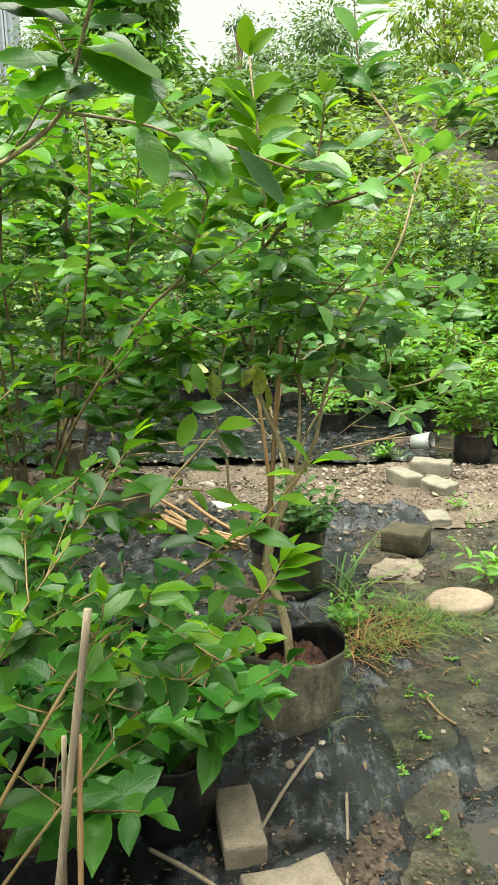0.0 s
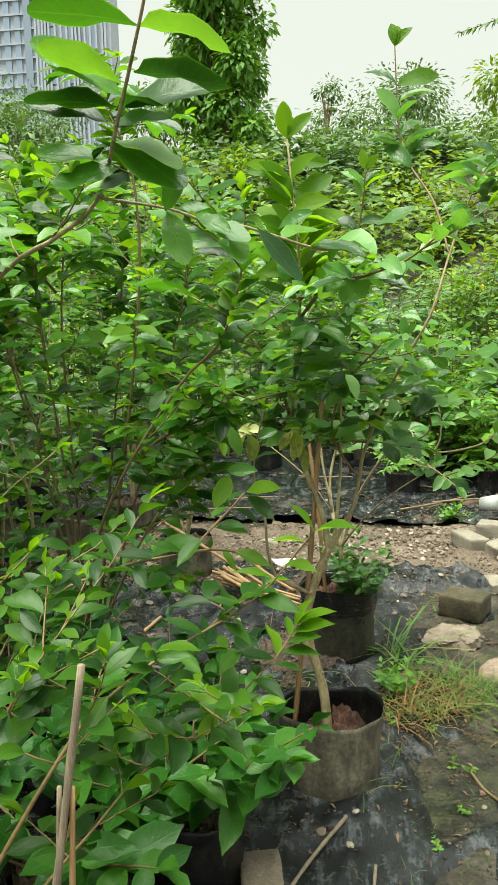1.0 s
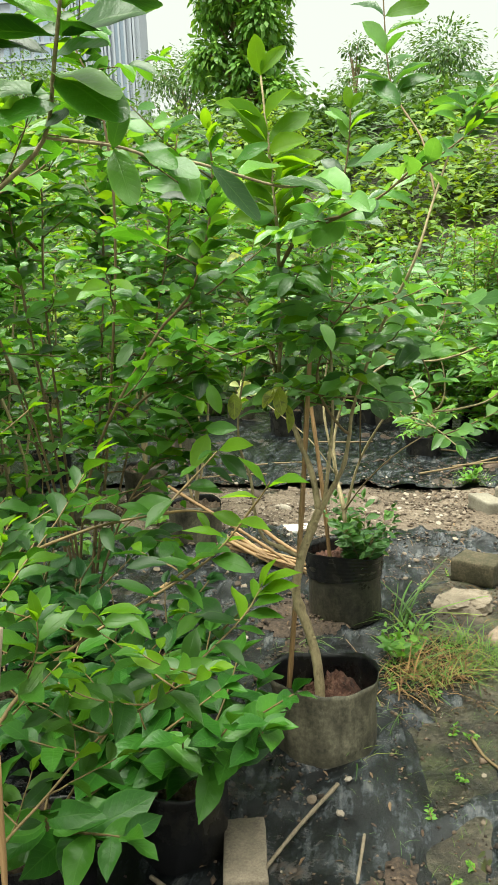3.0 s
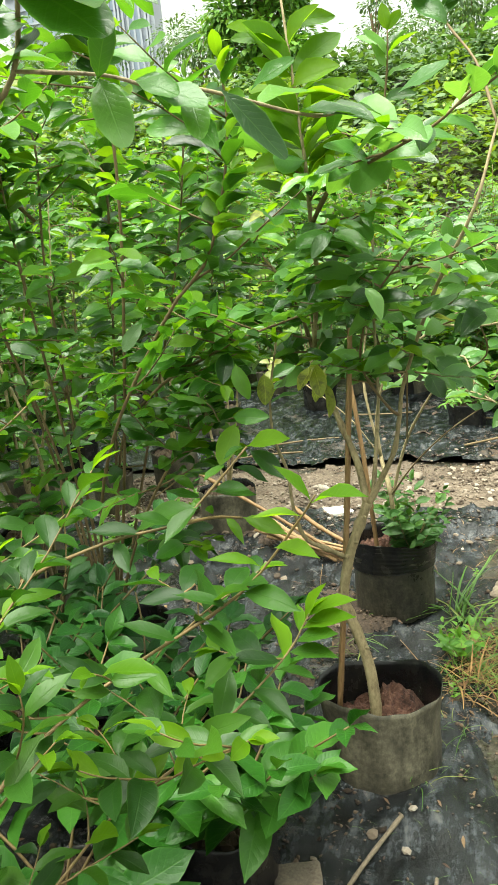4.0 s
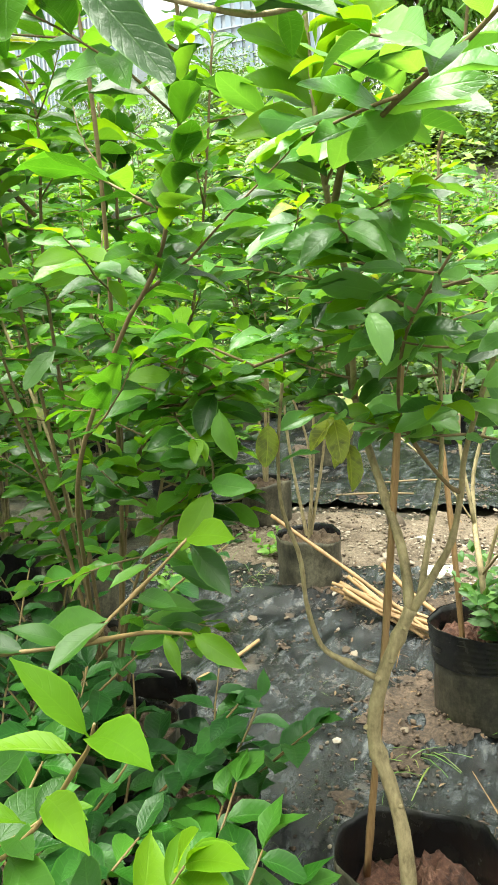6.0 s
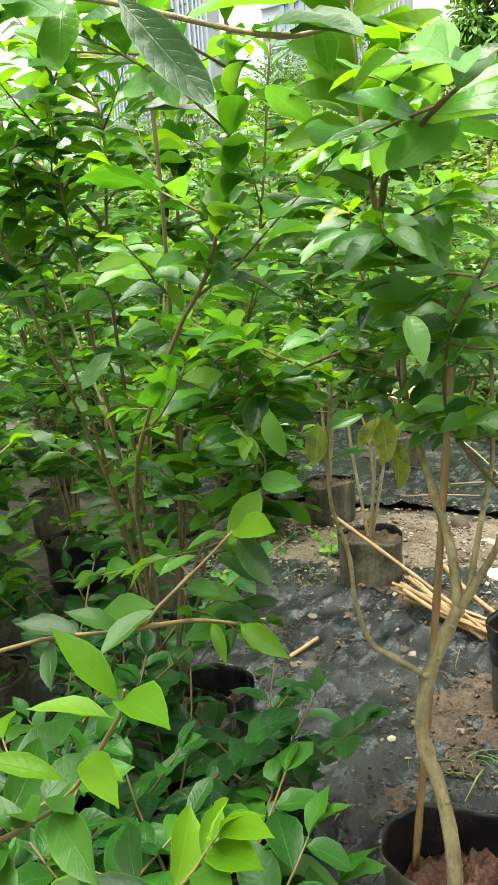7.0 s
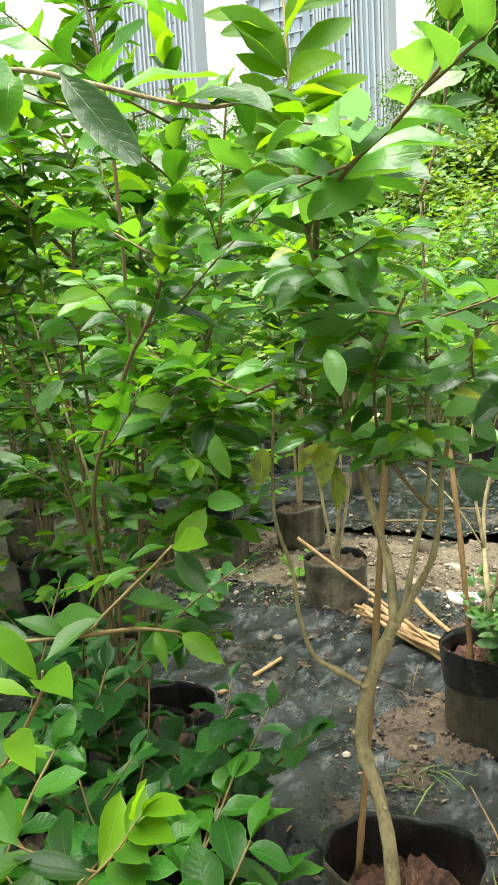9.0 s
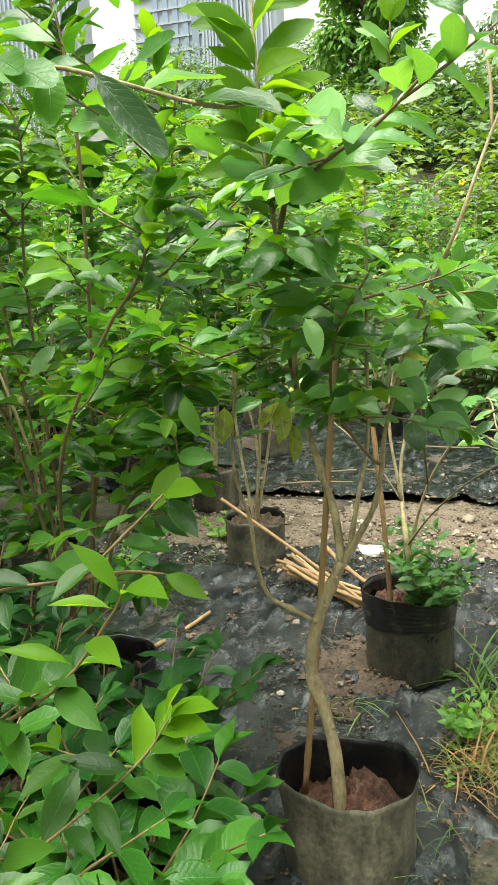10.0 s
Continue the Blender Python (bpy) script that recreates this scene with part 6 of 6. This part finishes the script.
_r = random.Random(700)
far_plant(1.66, 5.72, 0.55, 701, stems=8, spread=0.2, leaf=0.08)
far_plant(1.47, 6.62, 0.75, 702)
far_plant(0.8, 6.52, 0.25, 703, stems=4, spread=0.1, leaf=0.06, label="small seedling in a black bag on the sheet")
far_plant(2.0, 6.1, 0.7, 704)
for i, x in enumerate(np.arange(0.95, 4.4, 0.36)):
    far_plant(x + _r.uniform(-0.1, 0.1), 7.15 + _r.uniform(-0.2, 0.2), _r.uniform(0.75, 1.15), 710 + i, _r.choice(("w", "w", "m")))
for i, x in enumerate(np.arange(0.4, 5.2, 0.55)):
    far_plant(x + _r.uniform(-0.1, 0.1), 7.95 + _r.uniform(-0.2, 0.2), _r.uniform(1.0, 1.5), 730 + i, _r.choice(("w", "h", "h")), leaf=0.1)
for i, x in enumerate(np.arange(0.95, 2.7, 0.34)):
    far_plant(x, 7.5 + 0.1 * (i % 2), 1.65 + 0.12 * (i % 3), 750 + i, ("f", "w", "f")[i % 3], 8, 0.36, 0.095, label="tall leafy weedy plant in a black bag")
t = base_of("broken_pot", (1.38, 6.02, Z0), "broken grey plastic pot lying on its side", "pot")
bm = bmesh.new()
bmesh.ops.create_cone(bm, cap_ends=False, segments=24, radius1=0.055, radius2=0.07, depth=0.14)
bmesh.ops.solidify(bm, geom=bm.faces[:], thickness=0.004)
bmesh.ops.transform(bm, matrix=pose(1.38, 6.02, land(1.38, 6.02) + 0.068, 80, 0, 60), verts=bm.verts)
part("pot_wall", bm, TIN, t)
t = base_of("empty_bag", (-0.5, 3.18, Z0), "empty black plastic bag tipped open on the sheet", "plant bag")
grow_bag(t, (-0.5, 3.18, land(-0.5, 3.18) + 0.008), 0.13, 0.18, 95, BAGCLEAN, SOILDARK, 0.5)

# ---- weeds and bushes on the bank ----


def bank_cover(name, count, y0, y1, material, label, leaf, size, per, seed):
    """Mounds of small leaves over the slope."""
    rng = random.Random(seed)
    fr, pk = [], []
    for _ in range(count):
        y = rng.uniform(y0, y1)
        x = rng.uniform(-1.0 * y - 1, 0.42 * y + 1)
        r = rng.uniform(*size)
        h = r * rng.uniform(0.8, 1.5)
        z = land(x, y)
        for _ in range(int(per * (r / size[1]) ** 1.5) + 20):
            a, u = rng.uniform(0, 6.28), rng.random() ** 0.4
            el = math.asin(rng.uniform(0.0, 1.0))
            w = 1 + 0.35 * math.sin(3 * a + r * 9) * math.cos(2 * el)
            p = (x + r * w * u * math.cos(a) * math.cos(el), y + r * w * u * math.sin(a) * math.cos(el), z + h * w * u * math.sin(el))
            way = (math.cos(a) + rng.uniform(-0.6, 0.6), math.sin(a) + rng.uniform(-0.6, 0.6), rng.uniform(-0.4, 0.7))
            fr.append(leaf_frame(p, way, (rng.uniform(-0.5, 0.5), rng.uniform(-0.7, 0.3), 0.8), leaf * rng.uniform(0.6, 1.4)))
            pk.append(rng.randrange(len(TINY)))
    ob = linked(name, leaf_cloud(name, fr, TINY, pk), material)
    tagged(ob, label, "bushes", kind="stuff")


bank_cover("bank_hedge", 80, 8.6, 11.0, HEDGE, "dense dark green undergrowth at the foot of the bank", 0.13, (0.5, 0.95), 420, 801)
bank_cover("bank_weeds", 330, 9.5, 19.5, SLOPE, "bright yellow-green weeds covering the bank", 0.17, (0.5, 1.1), 330, 802)
bank_cover("bank_bushes", 130, 16.5, 22.8, HEDGE, "dull green bushes along the top of the bank", 0.2, (0.5, 1.0), 300, 803)

rng = random.Random(804)
for x, y in ((-0.3, 14.5), (1.55, 12.0), (2.3, 13.0), (0.2, 11.5)):
    p = (x, y, land(x, y) + 0.95)
    bm = bmesh.new()
    for j in range(5):
        a = 6.28 * j / 5
        bmesh.ops.create_icosphere(bm, subdivisions=1, radius=0.03, matrix=pose(p[0] + 0.03 * math.cos(a), p[1] - 0.03, p[2] + 0.03 * math.sin(a)) @ Matrix.Diagonal((1, 0.4, 1, 1)))
    tagged(part("flower", bm, YELLOW, None), "small yellow flower among bank weeds", "flower", "yellow flowers")


def tree(x, y, height, crown, seed, material, label, leaves, leaf, lobes=26, low=0.2, hang=0, ground_z=None, name="tree", column=False):
    """A tapered trunk with limbs and a crown of many small leaves in uneven clumps."""
    rng = random.Random(seed)
    z0 = land(x, y) if ground_z is None else ground_z
    t = base_of(name, (x, y, z0), label, "tree")
    trunk = sweep([(x, y, z0 - 0.1), (x + 0.1, y, z0 + height * 0.4), (x - 0.05, y + 0.1, z0 + height * 0.85)], 14)
    tubes = [tube(trunk, height * 0.03, height * 0.008, 8, 0.1, rng)]
    fr, pk = [], []
    for k in range(lobes):
        f = low + (1 - low) * (k + rng.random()) / lobes
        a = rng.uniform(0, 6.28)
        c = crown * (1.0 if column else 0.35 + 0.75 * math.sin(math.pi * min(0.96, 0.18 + 0.8 * (f - low) / (1 - low))))
        d = c * rng.uniform(0.3, 0.9)
        p = np.array([x + d * math.cos(a), y + d * math.sin(a), z0 + height * f])
        i = min(13, int(13 * min(0.95, f * 0.8)))
        tubes.append(tube(sweep([trunk[i], (trunk[i] + p) / 2 + (0, 0, 0.1), p], 6), height * 0.008, height * 0.002, 5))
        r = crown * rng.uniform(0.28, 0.5)
        for _ in range(leaves // lobes):
            v = np.array([rng.gauss(0, 1) for _ in range(3)])
            v /= np.linalg.norm(v) + 1e-6
            u = rng.random() ** 0.45
            q = p + v * r * u * (1, 1, 0.75)
            fr.append(leaf_frame(q, (v[0], v[1], v[2] - 0.5), (rng.uniform(-0.5, 0.5), rng.uniform(-0.5, 0.5), 0.9), leaf * rng.uniform(0.6, 1.4)))
            pk.append(rng.randrange(len(TINY)))
    for _ in range(hang):
        a = rng.uniform(0, 6.28)
        q = np.array([x + crown * rng.uniform(0.7, 1.05) * math.cos(a), y + crown * rng.uniform(0.7, 1.05) * math.sin(a), z0 + height * rng.uniform(0.35, 0.9)])
        for _ in range(26):
            q = q + (rng.uniform(-0.05, 0.05), rng.uniform(-0.05, 0.05), -0.09)
            fr.append(leaf_frame(q, (rng.uniform(-1, 1), rng.uniform(-1, 1), -0.8), (rng.uniform(-1, 1), -0.6, 0.4), leaf * rng.uniform(0.5, 1.0)))
            pk.append(rng.randrange(len(TINY)))
    linked("trunk", tubes_mesh("trunk", tubes), TWIG, t)
    tagged(linked("crown", leaf_cloud("crown", fr, TINY, pk), material, t), kind="stuff")


tree(-3.3, 24.3, 10.0, 1.45, 901, VINE, "tree smothered in dark green climbing vines", 24000, 0.21, 90, 0.0, 34, column=True)
tree(2.8, 38, 5.6, 4.2, 902, HEDGE, "wide grey-green tree beyond the road", 14000, 0.18, 34, 0.1)
tree(-0.6, 30, 4.2, 1.0, 903, HEDGE, "small thin tree beyond the road", 1400, 0.12, 14, 0.2)
tree(-7.5, 34, 5.0, 2.6, 904, HEDGE, "bushy tree beyond the road", 8000, 0.14, 26, 0.1)
tree(9.5, 30, 5.0, 3.6, 905, SLOPE, "bright leafy tree on the bank", 8000, 0.14, 28, 0.05)
tree(5.5, 26, 3.6, 1.9, 906, SLOPE, "bright bushy tree on the bank", 4500, 0.16, 24, 0.02)
tree(-14, 36, 6.0, 3.5, 907, HEDGE, "bushy tree beyond the road", 8000, 0.15, 28, 0.1)
tree(-22, 38, 6.5, 4.0, 908, HEDGE, "bushy tree beyond the road", 8000, 0.16, 28, 0.1)
tree(-11, 28, 3.2, 2.2, 909, HEDGE, "bushy tree on the bank", 4200, 0.18, 24, 0.05)


def overhanging_tree():
    """A tree at the edge of the bank whose thin limb reaches across the sky."""
    rng = random.Random(950)
    x, y = 6.6, 14.6
    t = base_of("tree", (x, y, land(x, y)), "tall tree on the bank with one long overhanging limb", "tree")
    z = land(x, y)
    trunk = sweep([(x, y, z - 0.1), (x + 0.1, y, z + 2.2), (x - 0.1, y, z + 4.6), (x, y, z + 6.4)], 16)
    stem_part(t, trunk, 0.13, 0.04, TWIG, rng, "trunk", 9)
    limbs = [sweep([trunk[10], (5.0, 14.2, 5.9), (3.4, 14.0, 5.95), (2.6, 14.0, 5.74), (2.02, 14.0, 5.58)], 18)]
    for k in range(9):
        a = rng.uniform(0, 6.28)
        limbs.append(shoot(trunk[8 + k % 8], (math.cos(a) * 0.6 + 0.5, math.sin(a) * 0.6, 0.5), rng.uniform(1.0, 1.8), rng))
    leaves = []
    for l in limbs:
        stem_part(t, l, 0.03, 0.006, TWIG, rng, "branch", 6)
        leaves += along(l, 0.17, rng, 0.045, 0.3, "h")
    for l in limbs[1:]:
        for s in side_shoots(l, 9, (0.3, 1.0), (0.4, 0.8), rng):
            leaves += along(s, 0.16, rng, 0.05, 0.1, "h")
    put_leaves(t, leaves, SLIMS, 0)


overhanging_tree()
